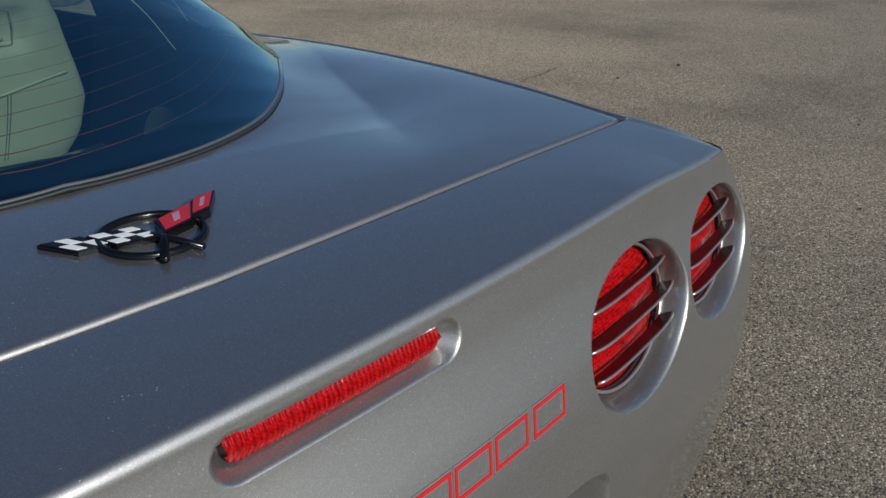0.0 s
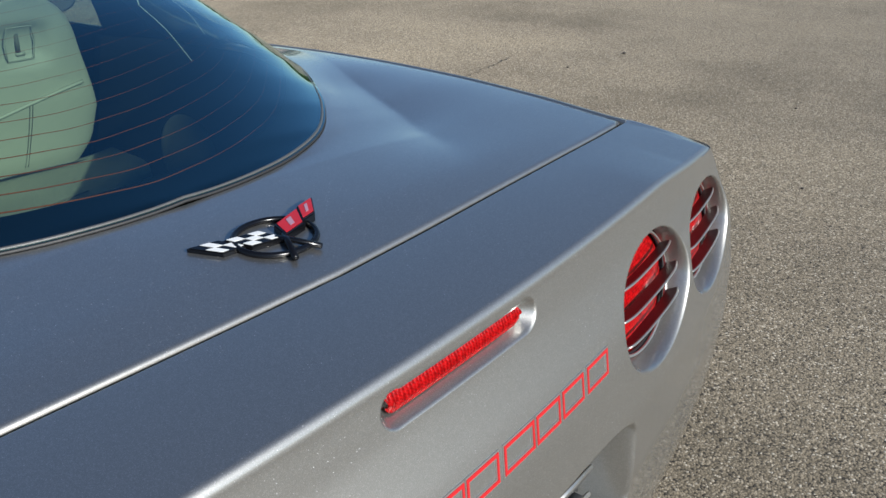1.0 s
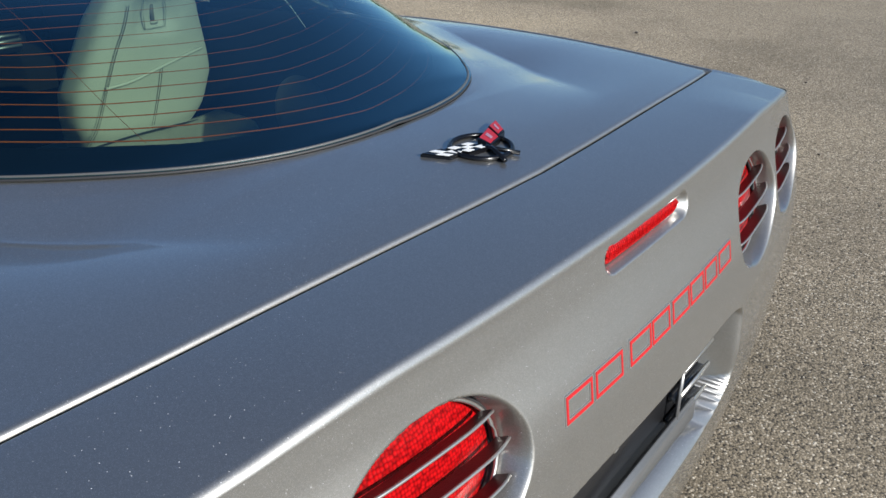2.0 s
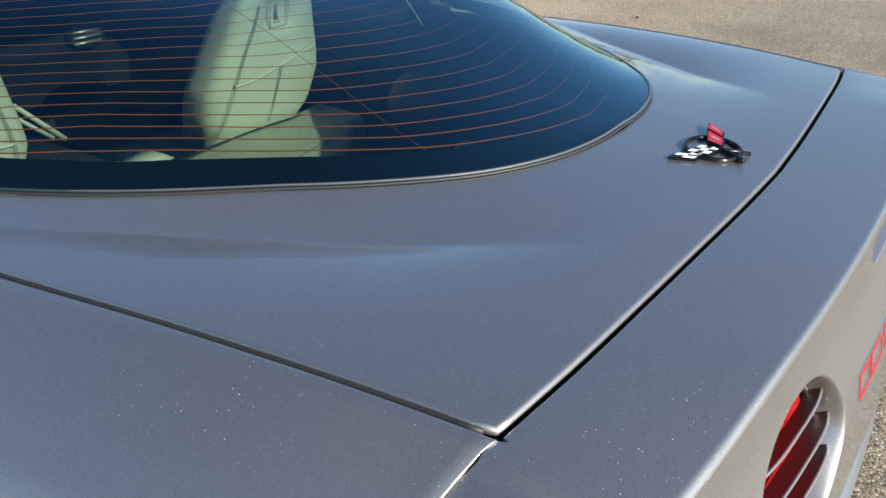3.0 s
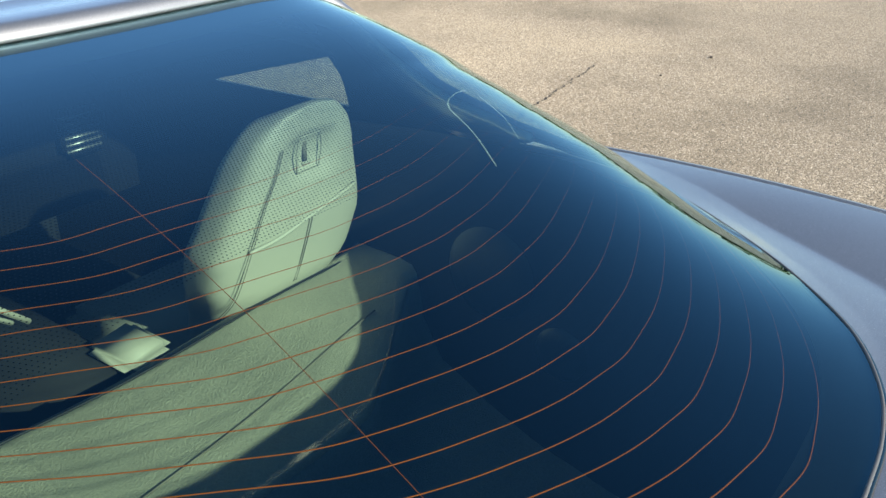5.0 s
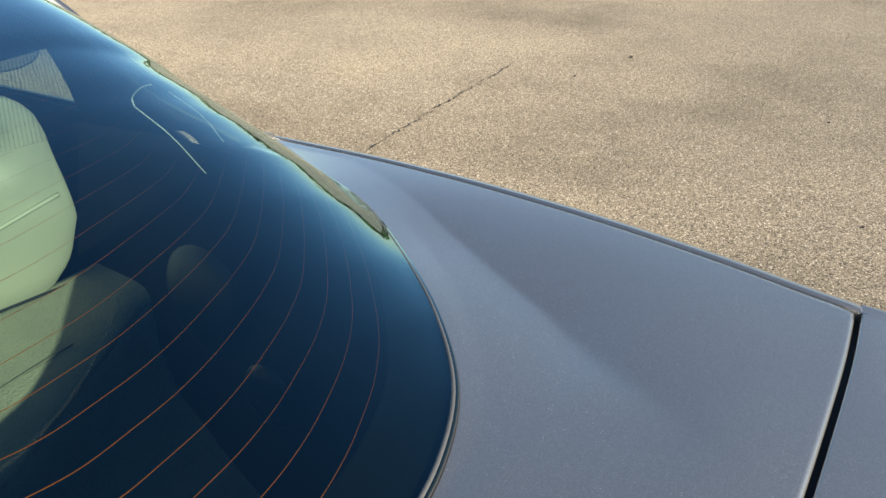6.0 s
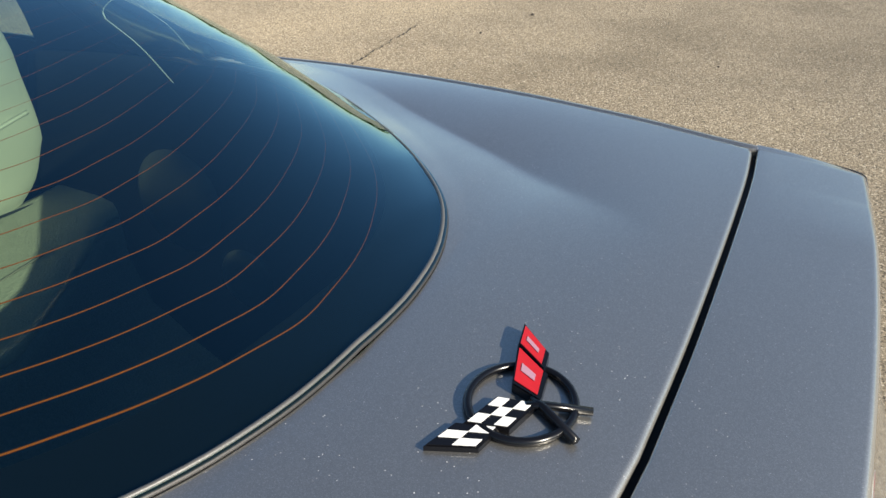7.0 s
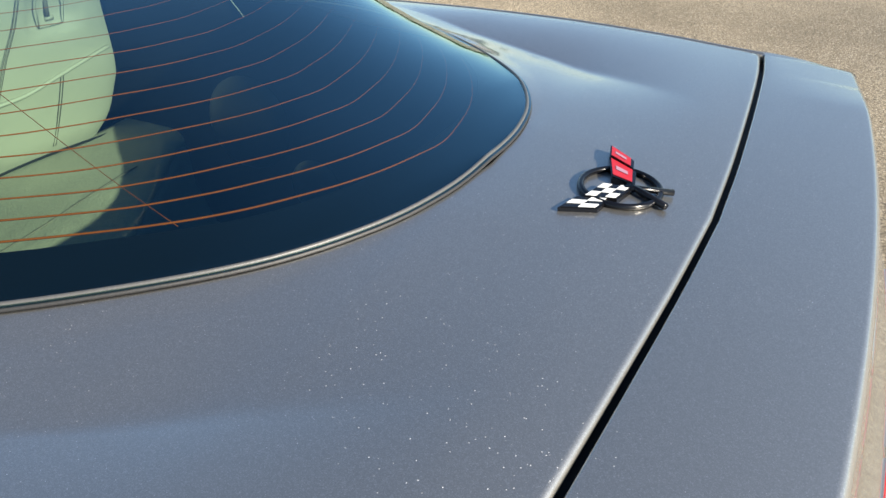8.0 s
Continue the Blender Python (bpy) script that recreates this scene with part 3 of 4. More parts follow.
def build_badge_bars():
    """A row of eight raised red blocks with bright rims across the bumper."""
    starts = [-0.252, -0.190, -0.107, -0.046, 0.017, 0.079, 0.135, 0.195]
    widths = [0.057, 0.066, 0.060, 0.056, 0.060, 0.053, 0.053, 0.058]
    for x0, w in zip(starts, widths):
        block = new("badge_bar")
        block.parent = car
        tagged(block, "raised red block with bright rim")
        lean = 0.006

        def at(u, v, out):
            x, z = x0 + u * w + lean * (v - 0.5), 0.7975 + 0.0315 * v
            return Vector((x, face_y(x, z) - out, z))

        for name, mat, grow, h in (("rim", SATIN, 0.0, 0.0018), ("face", RED, 0.0014, 0.0026)):
            bm = bmesh.new()
            gu, gv = grow / w, grow / 0.0315
            bar = 0.0062
            bu, bv = bar / w, bar / 0.0315
            outer = [(gu, gv), (1 - gu, gv), (1 - gu, 1 - gv), (gu, 1 - gv)]
            inner = [(bu - gu, bv - gv), (1 - bu + gu, bv - gv), (1 - bu + gu, 1 - bv + gv), (bu - gu, 1 - bv + gv)]
            ring = []
            for (u0, v0), (u1, v1) in zip(outer, inner):
                ring.append([at(u0, v0, -0.001), at(u0, v0, h), at(u1, v1, h), at(u1, v1, -0.001)])
            sheet(ring + [ring[0]], bm)
            bmesh.ops.recalc_face_normals(bm, faces=bm.faces)
            part(name, bm, mat, block, smooth=False)


def build_plate_holder():
    """Moulded plate pocket furniture: bracket, chrome bars, screws."""
    holder = new("plate_bracket")
    holder.parent = car
    tagged(holder, "black plate bracket with grey metal bars")
    y = 0.046
    part("backing", box((0.56, 0.036, 0.165), (-0.030, y + 0.014, 0.615), 0.002), BLACK, holder, "black backing")
    part("frame", tube([(-0.26, y - 0.006, 0.545), (-0.26, y - 0.006, 0.684), (0.16, y - 0.006, 0.684), (0.16, y - 0.006, 0.545), (-0.26, y - 0.006, 0.545)], 0.004, 8), BLACK, holder, "black frame")
    for z in (0.666, 0.624, 0.582):
        part("bar", box((0.118, 0.005, 0.007), (0.184, y - 0.022, z), 0.0015), SATIN, holder, "bright metal bar")
        part("rib", box((0.112, 0.018, 0.014), (0.181, y - 0.012, z - 0.008), 0.003), DULL, holder, "dull grey rib")
    part("bar", box((0.006, 0.006, 0.104), (0.123, y - 0.022, 0.618), 0.0015), DULL, holder, "dull upright bar")
    part("strip", box((0.50, 0.012, 0.040), (-0.06, y - 0.022, 0.572), 0.004), DULL, holder, "dull grey strip")
    for x in (-0.235, -0.085):
        loop = [(x + 0.009 * math.cos(a), y - 0.016, 0.668 + 0.011 * math.sin(a)) for a in np.linspace(0, 2 * math.pi, 19)]
        part("hook", tube(loop, 0.0028, 8, cap=False), SATIN, holder, "bright metal hook")


def build_quarter(sign):
    """Rear flank from the shut line over the hip, with the wheel opening."""
    ds = [0.0] + [float(d) for d in np.concatenate([(0.0004, 0.001, 0.0018, 0.003, 0.0045), np.linspace(0.006, 0.03, 9), np.linspace(0.04, 0.12, 8), np.linspace(0.14, 0.68, 26)])]
    rows = []
    for y in np.linspace(0.2472, 1.645, 90):
        x0, z0 = gap_x(y) + 0.0060, gap_z(y) + 0.0004 + 0.0002 * (1 - smooth_step(y, 0.2472, 0.36))
        row = [Vector((x0 - 0.003, y, z0 - 0.016)), Vector((x0 - 0.0032, y, z0 - 0.004)), Vector((x0 - 0.0018, y, z0 - 0.001))]
        for d in ds:
            swell = 0.008 * math.exp(-(((y - 0.95) / 0.45) ** 2)) * smooth_step(d, 0.05, 0.25)
            row.append(Vector((x0 + drop_x(d) + swell, y, z0 - d)))
        slant = max(0.0, 1 - (y - 0.2472) / 0.5)
        rows.append([Vector((sign * p.x, p.y + 0.24 * max(0.0, p.x - 0.73) * slant, p.z)) for p in row])
    # the edge towards the bumper is rolled in
    edge = rows[0]
    for back, depth in ((0.0006, 0.0004), (0.0010, 0.0014), (0.0011, 0.006)):
        rolled = []
        for p in edge:
            n = Vector((0.45 * sign - p.x, 0, 0.60 - p.z)).normalized()
            rolled.append(p + n * depth + Vector((0, -back, 0)))
        rows.insert(0, rolled)
    bm = sheet(rows)
    cut = [f for f in bm.faces if math.hypot(f.calc_center_median().y - 0.93, f.calc_center_median().z - 0.335) < 0.365]
    bmesh.ops.delete(bm, geom=cut, context="FACES")
    q = part("quarter_panel", bm, PAINT, car, "pewter rear flank", flip=sign > 0)
    # rolled lip of the wheel opening
    lip = [Vector((sign * (gap_x(0.95) + 0.122 + 0.022), 0.93 + 0.372 * math.cos(a), 0.335 + 0.372 * math.sin(a))) for a in np.linspace(-0.25, math.pi + 0.25, 40)]
    part("arch_lip", tube(lip, 0.016, 8), PAINT, q)
    return q


def build_wheel(x, y, sign):
    wheel = new("wheel")
    wheel.parent = car
    tagged(wheel, "black tyre on a five-spoke alloy wheel")
    prof = [(0.215, -0.12), (0.29, -0.135), (0.325, -0.12), (0.335, -0.07), (0.335, 0.07), (0.325, 0.12), (0.29, 0.135), (0.215, 0.12)]
    rows = [[Vector((x + w, y + r * math.cos(a), 0.335 + r * math.sin(a))) for r, w in prof] for a in np.linspace(0, 2 * math.pi, 49)]
    part("tyre", sheet(rows), TYRE, wheel, "black rubber tyre", flip=True)
    prof = [(0.225, -0.11), (0.205, -0.09), (0.195, 0.0), (0.205, 0.09), (0.225, 0.115), (0.218, 0.12)]
    rows = [[Vector((x + sign * w, y + r * math.cos(a), 0.335 + r * math.sin(a))) for r, w in prof] for a in np.linspace(0, 2 * math.pi, 49)]
    rim = part("rim", sheet(rows), ALLOY, wheel, "bright alloy rim")
    for i in range(5):
        a = 2 * math.pi * i / 5
        bm = box((0.035, 0.06, 0.20), (0, 0, 0.11), 0.008)
        bmesh.ops.transform(bm, matrix=Matrix.Translation((x + sign * 0.085, y, 0.335)) @ Matrix.Rotation(a, 4, "X"), verts=bm.verts)
        part("spoke", bm, ALLOY, rim)
    part("hub", tube([(x + sign * 0.04, y, 0.335), (x + sign * 0.115, y, 0.335)], 0.05, 20), ALLOY, rim)


def build_glass(hatch):
    """Dome of green glass with its black border, heater lines and rubber seal."""
    ring = mirrored(even(OUTLINE, 110))[:-1]
    cy = 0.98
    rows = []
    for i in range(0, 47):
        r = max(0.0005, (i / 46) ** 0.8)
        row = []
        for p in ring:
            x, y = p.x * r, cy + (p.y - cy) * r
            row.append(Vector((x, y, dome_z(x, y))))
        rows.append(row)
    glass = part("rear_glass", sheet(rows, closed=True), HATCH_GLASS, hatch, "large domed green-tinted rear glass", flip=True)
    glass.visible_shadow = True

    def inset(p, w, nxt, prv):
        t = (nxt - prv).normalized()
        n = Vector((-t.y, t.x, 0))
        if n.dot(Vector((0, cy, 0)) - p) < 0:
            n = -n
        q = p + n * w
        return Vector((q.x, q.y, 0))

    def band_width(p):
        if p.y > 1.3:
            return 0.03 + 0.11 * smooth_step(p.y, 1.42, 1.6)
        return lerp_table(p.y, [0.44, 0.55, 0.7, 0.9, 1.1, 1.3], [0.068, 0.064, 0.052, 0.040, 0.035, 0.030])

    m = len(ring)
    rows = []
    for j in range(6):
        row = []
        for i, p in enumerate(ring):
            q = inset(p, band_width(p) * j / 5 + 0.001, ring[(i + 1) % m], ring[i - 1])
            row.append(Vector((q.x, q.y, dome_z(q.x, q.y) - 0.0035)))
        rows.append(row)
    part("black_border", sheet(rows, closed=True), FRIT, hatch, "black enamel border of the glass")
    # rubber seal on the panel's side
    for name, mat, off, rad, up in (("seal", SEAL, 0.0050, 0.0022, 0.0008), ("seal_edge", RUBBER, 0.0014, 0.0022, -0.0022)):
        line = []
        for i, p in enumerate(ring):
            q = inset(p, off, ring[(i + 1) % m], ring[i - 1])
            z = dome_z(p.x, p.y)
            line.append(Vector((q.x, q.y, z + up)))
        part(name, tube(line + [line[0]], rad, 8, cap=False), mat, hatch, "grey rubber seal" if mat is SEAL else "black seal edge")
    # heater lines, following the rear edge and bending forward at the flanks
    first = smooth_table(lambda x: lerp_table(abs(x), [0, 0.1, 0.16, 0.243, 0.306, 0.354, 0.399, 0.44, 0.477, 0.513, 0.547, 0.58, 0.612, 0.64, 0.666, 0.69, 0.73],
                                              [0.496, 0.513, 0.532, 0.571, 0.613, 0.657, 0.701, 0.745, 0.789, 0.834, 0.879, 0.924, 0.971, 1.021, 1.074, 1.135, 1.25]), -0.73, 0.73, 400, 0.05)
    pitch = smooth_table(lambda x: lerp_table(abs(x), [0, 0.16, 0.25, 0.33, 0.4, 0.46, 0.53, 0.6, 0.7], [0.038, 0.0365, 0.0348, 0.032, 0.0305, 0.0285, 0.0272, 0.028, 0.029]), -0.73, 0.73, 400, 0.06)
    for k in range(17):
        line = []
        for x in np.linspace(-0.70, 0.70, 280):
            y = first(x) + k * pitch(x)
            if y < 1.36 and abs(x) < half_width(y) - 0.036:
                line.append(Vector((x, y, dome_z(x, y) - 0.0025)))
        # thinned forward and rightward to stand for fading under the sky's reflection
        wide = lerp_table(k, [0, 2, 6, 10, 16], [0.00110, 0.00084, 0.00062, 0.00044, 0.00034])
        part("heater_line", tube(line, [wide * (1 - 0.86 * smooth_step(p.x, -0.30, 0.32)) for p in line], 5), WIREMAT, glass)
    line = []
    for y in np.linspace(0.605, 1.27, 30):
        x = -0.302 * (1 - 0.45 * (y - 0.605))
        line.append(Vector((x, y, dome_z(x, y) - 0.0025)))
    part("heater_link", tube(line, 0.00038, 5), WIREMAT, glass)
    # dot screen fading out below the top edge
    bm = bmesh.new()
    pitch = 0.0052
    j = 0
    y = 1.43
    while y > 1.02:
        size = 0.0023 * (0.42 + 0.58 * smooth_step(y, 1.02, 1.40))
        x = -0.52 + (j % 2) * pitch / 2
        while x < 0.52:
            if abs(x) < half_width(y) - 0.08:
                vs = [bm.verts.new((x + size * math.cos(q), y + size * math.sin(q), dome_z(x, y) - 0.003)) for q in (0.5, 1.55, 2.6, 3.65, 4.7, 5.75)]
                bm.faces.new(vs)
            x += pitch
        y -= pitch * 0.87
        j += 1
    tagged(part("dot_screen", bm, FRIT, glass, "fading screen of small black dots", smooth=False), kind="stuff")
    return glass


def build_roof():
    """Hoop round the top of the glass, roof panel, rails, door glass and windscreen."""
    half = [p for p in OUTLINE if p.y > 1.2]
    half = even(half, 60)[::-1]
    edge = even([Vector((0, 1.80, 0)), Vector((0.45, 1.795, 0)), Vector((0.60, 1.78, 0)), Vector((0.685, 1.75, 0)), Vector((0.715, 1.72, 0)), Vector((0.768, 1.690, 0))], 60)
    a, b = mirrored(half), mirrored(edge)
    rows = []
    for s in [0, 0.02, 0.05, 0.08, 0.12, 0.16, 0.2, 0.25, 0.35, 0.5, 0.65, 0.8, 0.9, 1.0]:
        row = []
        for p, q in zip(a, b):
            x, y = p.x + (q.x - p.x) * s, p.y + (q.y - p.y) * s
            row.append(Vector((x, y, dome_z(x, y) + 0.003 - (0.011 + 0.035 * smooth_step(abs(x), 0.30, 0.62)) * smooth_step(s, 0.0, 0.8))))
        rows.append(row)
    # rounded rear lip down to the glass
    lip = rows[0]
    for out, down in ((0.0014, 0.0005), (0.0026, 0.0015), (0.0033, 0.0030), (0.0035, 0.0055)):
        row = []
        for p in lip:
            n = Vector((-p.x * 0.6, 0.98 - p.y, 0)).normalized()
            row.append(p + n * out - Vector((0, 0, down)))
        rows.insert(0, row)
    hoop = part("roof_hoop", sheet(rows), PAINT, car, "pewter hoop between rear glass and doors", flip=True)
    solid(hoop, 0.02)
    # foot of the hoop on the hip
    for sign in (-1, 1):
        rows = []
        for y in np.linspace(1.262, 1.70, 30):
            xh = 0.733 + 0.035 * (y - 1.2) / 0.49
            w = half_width(y)
            row = [Vector((sign * x, y, dome_z(x, y) + 0.004)) for x in np.linspace(xh - 0.006, w - 0.001, 6)]
            gx, gz = gap_x(y) - 0.003, gap_z(y) - 0.001
            row += [Vector((sign * (w + (gx - w) * u), y, base_z(y) + (gz - base_z(y)) * u)) for u in (0.05, 0.35, 0.7, 1.0)] + [Vector((sign * (gx + 0.001), y, gz - 0.015))]
            rows.append(row)
        solid(part("hoop_foot", sheet(rows), PAINT, hoop, "pewter foot of the roof hoop", flip=sign > 0), 0.012)
    rows = []
    for y in np.linspace(1.806, 2.28, 16):
        fall = 0.030 * smooth_step(y, 1.85, 2.35)
        rows.append([Vector((x, y, dome_z(x, y) - 0.008 - 0.035 * smooth_step(abs(x), 0.30, 0.62) - fall)) for x in np.linspace(-0.655, 0.655, 48)])
    up_x = [p.x for p in OUTLINE if p.y > 1.26][::-1]
    up_y = [p.y for p in OUTLINE if p.y > 1.26][::-1]
    order = sorted(zip(up_y, up_x))
    for sign in (-1, 1):
        lining = []
        for y in np.linspace(1.28, 1.69, 24):
            x0 = lerp_table(min(y, 1.64), [p[0] for p in order], [p[1] for p in order]) - 0.004
            w = half_width(y) - 0.022
            lining.append([Vector((sign * x, y, max(base_z(y) - 0.06, dome_z(min(x + 0.022, half_width(y)), y) - 0.03 - 0.05 * ((x - x0) / (w - x0)) ** 4))) for x in np.linspace(x0, w, 8)])
        part("pillar_lining", sheet(lining), DARK_TRIM, hoop, "dark inner lining of the pillar", flip=sign < 0)
    # slim champagne moulding along the top of the glass
    run = [p for p in even(OUTLINE, 160) if p.y > 1.40]
    run = mirrored([Vector((p.x, p.y, 0)) for p in run[::-1]])
    taper = []
    for p in run:
        out = Vector((p.x * 0.8, p.y - 1.0, 0)).normalized()
        q = p - out * 0.001
        taper.append(Vector((q.x, q.y, dome_z(p.x, p.y) + 0.0005)))
    bm = bmesh.new()
    rings = []
    for i, p in enumerate(taper):
        t = (taper[min(i + 1, len(taper) - 1)] - taper[max(i - 1, 0)]).normalized()
        up = Vector((0, 0, 1))
        side = t.cross(up).normalized()
        lift = side.cross(t)
        grow = min(1.0, 0.25 + min(i, len(taper) - 1 - i) / 12)
        rings.append([p + grow * (0.0062 * math.cos(a) * side + 0.0062 * math.sin(a) * lift) for a in np.linspace(0, 2 * math.pi, 11)[:-1]])
    sheet(rings, bm, closed=True)
    bmesh.ops.recalc_face_normals(bm, faces=bm.faces)
    part("glass_moulding", bm, CHAMPAGNE, car, "slim champagne moulding round the rear glass")
    roof = part("roof_panel", sheet(rows), PAINT, car, "pewter roof panel")
    solid(roof, 0.02)
    for sign in (-1, 1):
        rows = []
        for t in np.linspace(0, 1, 8):
            z = 0.905 + 0.225 * t
            x = lerp_table(z, [0.90, 1.03, 1.10, 1.13], [0.785, 0.735, 0.685, 0.66])
            rows.append([Vector((sign * x, y, z)) for y in np.linspace(1.70, 2.95 - 0.55 * t, 12)])
        part("door_glass", sheet(rows), DOOR_GLASS, car, "clear door glass", flip=sign > 0)
        rail = [Vector((sign * 0.60, y, z)) for y, z in ((2.27, 1.115), (2.6, 1.02), (2.98, 0.915))]
        # made-up dark panel hides the upper front part of the door window
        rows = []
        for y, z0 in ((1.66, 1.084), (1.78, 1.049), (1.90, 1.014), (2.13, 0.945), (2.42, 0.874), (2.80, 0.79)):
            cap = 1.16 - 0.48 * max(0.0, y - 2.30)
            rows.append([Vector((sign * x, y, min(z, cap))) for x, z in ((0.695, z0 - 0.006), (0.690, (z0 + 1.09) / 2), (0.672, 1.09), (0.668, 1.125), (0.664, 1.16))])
        solid(part("window_top_mask", sheet(rows), DARK_TRIM, car, "added dark panel cutting off the door window's upper edge"), 0.01)
        part("windscreen_pillar", tube(spline(rail, 8), 0.024, 10), PAINT, car, "slim windscreen pillar")
    rows = []
    for t in np.linspace(0, 1, 14):
        y, z = 2.28 + 0.78 * t, 1.213 - 0.30 * t - 0.03 * math.sin(math.pi * t) + 0.05 * math.sin(math.pi * t)
        w = 0.55 + 0.16 * t
        rows.append([Vector((x, y - 0.10 * (x / w) ** 2, z - 0.012 * (x / w) ** 2)) for x in np.linspace(-w, w, 24)])
    part("windscreen", sheet(rows), DOOR_GLASS, car, "clear windscreen")


def build_door_mirror(sign):
    """Rounded painted housing on a short arm, its glass to the rear."""
    mirror = new("door_mirror")
    mirror.parent = car
    tagged(mirror, "pewter door mirror on a short arm")
    at = Vector((sign * 0.985, 2.36, 0.915))
    rows = []
    for t in np.linspace(0, 1, 10):
        r = math.sqrt(max(0.0, 1 - t * t)) * (1 - 0.08 * t) + 0.002
        rows.append([at + Vector((0.098 * r * abs(math.cos(q)) ** 0.7 * (1 if math.cos(q) > 0 else -1), 0.095 * t, 0.052 * r * abs(math.sin(q)) ** 0.8 * (1 if math.sin(q) > 0 else -1))) for q in np.linspace(0, 2 * math.pi, 33)[:-1]])
    part("housing", sheet(rows, closed=True), PAINT, mirror, "pewter housing")
    disc = [[at + Vector((0.094 * r * abs(math.cos(q)) ** 0.7 * (1 if math.cos(q) > 0 else -1), 0.004, 0.049 * r * abs(math.sin(q)) ** 0.8 * (1 if math.sin(q) > 0 else -1))) for q in np.linspace(0, 2 * math.pi, 33)[:-1]] for r in (0.02, 1.0)]
    part("mirror_glass", sheet(disc, closed=True), CHROME, mirror, "mirror glass")
    part("arm", tube([at + Vector((-sign * 0.06, 0.04, -0.02)), (sign * 0.83, 2.42, 0.885), (sign * 0.78, 2.43, 0.875)], 0.016, 10), PAINT, mirror, "short arm")


def build_front():
    """Doors, front flanks, bonnet and nose."""
    ds = [0.0] + [float(d) for d in np.concatenate([np.linspace(0.003, 0.03, 6), np.linspace(0.05, 0.66, 20)])]
    for sign in (-1, 1):
        for name, y0, y1 in (("door", 1.668, 2.94), ("front_wing", 2.948, 4.38)):
            rows = []
            for y in np.linspace(y0, y1, 50):
                x0, z0 = gap_x(y) + GAP, gap_z(y) - 0.0012
                low = z0 - 0.24
                rows.append([Vector((sign * (x0 + drop_x(d) + 0.02 * math.exp(-(((y - 3.58) / 0.45) ** 2))), y, z0 - d * low / 0.66)) for d in ds])
            bm = sheet(rows)
            if name == "front_wing":
                cut = [f for f in bm.faces if math.hypot(f.calc_center_median().y - 3.585, f.calc_center_median().z - 0.33) < 0.355]
                bmesh.ops.delete(bm, geom=cut, context="FACES")
            solid(part(name, bm, PAINT, car, "pewter door" if name == "door" else "pewter front wing", flip=sign > 0), 0.003)
    rows = []
    for y in np.linspace(2.95, 4.40, 40):
        w, z0 = gap_x(y) + 0.002, gap_z(y)
        rows.append([Vector((x, y, z0 + 0.045 * (1 - (x / w) ** 2) + 0.03 * math.exp(-(((abs(x) / w - 0.72) / 0.16) ** 2)))) for x in np.linspace(-w, w, 40)])
    part("bonnet", sheet(rows), PAINT, car, "pewter bonnet")
    w, z0 = gap_x(4.4) + 0.12, gap_z(4.4)
    rows = []
    for t in np.linspace(0, 1, 14):
        z = z0 + 0.05 - 0.45 * t
        rows.append([Vector((x, 4.40 + 0.15 * math.sin(math.pi * (0.1 + 0.8 * t)) * (1 - (x / w) ** 4), z - 0.05 * (x / w) ** 4 * (1 - t))) for x in np.linspace(-w, w, 30)])
    part("nose", sheet(rows), PAINT, car, "pewter nose", flip=True)
    part("firewall", box((1.48, 0.02, 0.64), (0, 3.04, 0.53), 0.004), UNDER, car, "black firewall")
    part("floor_pan", box((1.44, 3.9, 0.05), (0, 2.28, 0.22), 0.01), UNDER, car, "black underbody")
    part("rear_bulkhead", box((1.5, 0.02, 0.5), (0, 0.30, 0.50), 0.004), UNDER, car, "black inner panel")


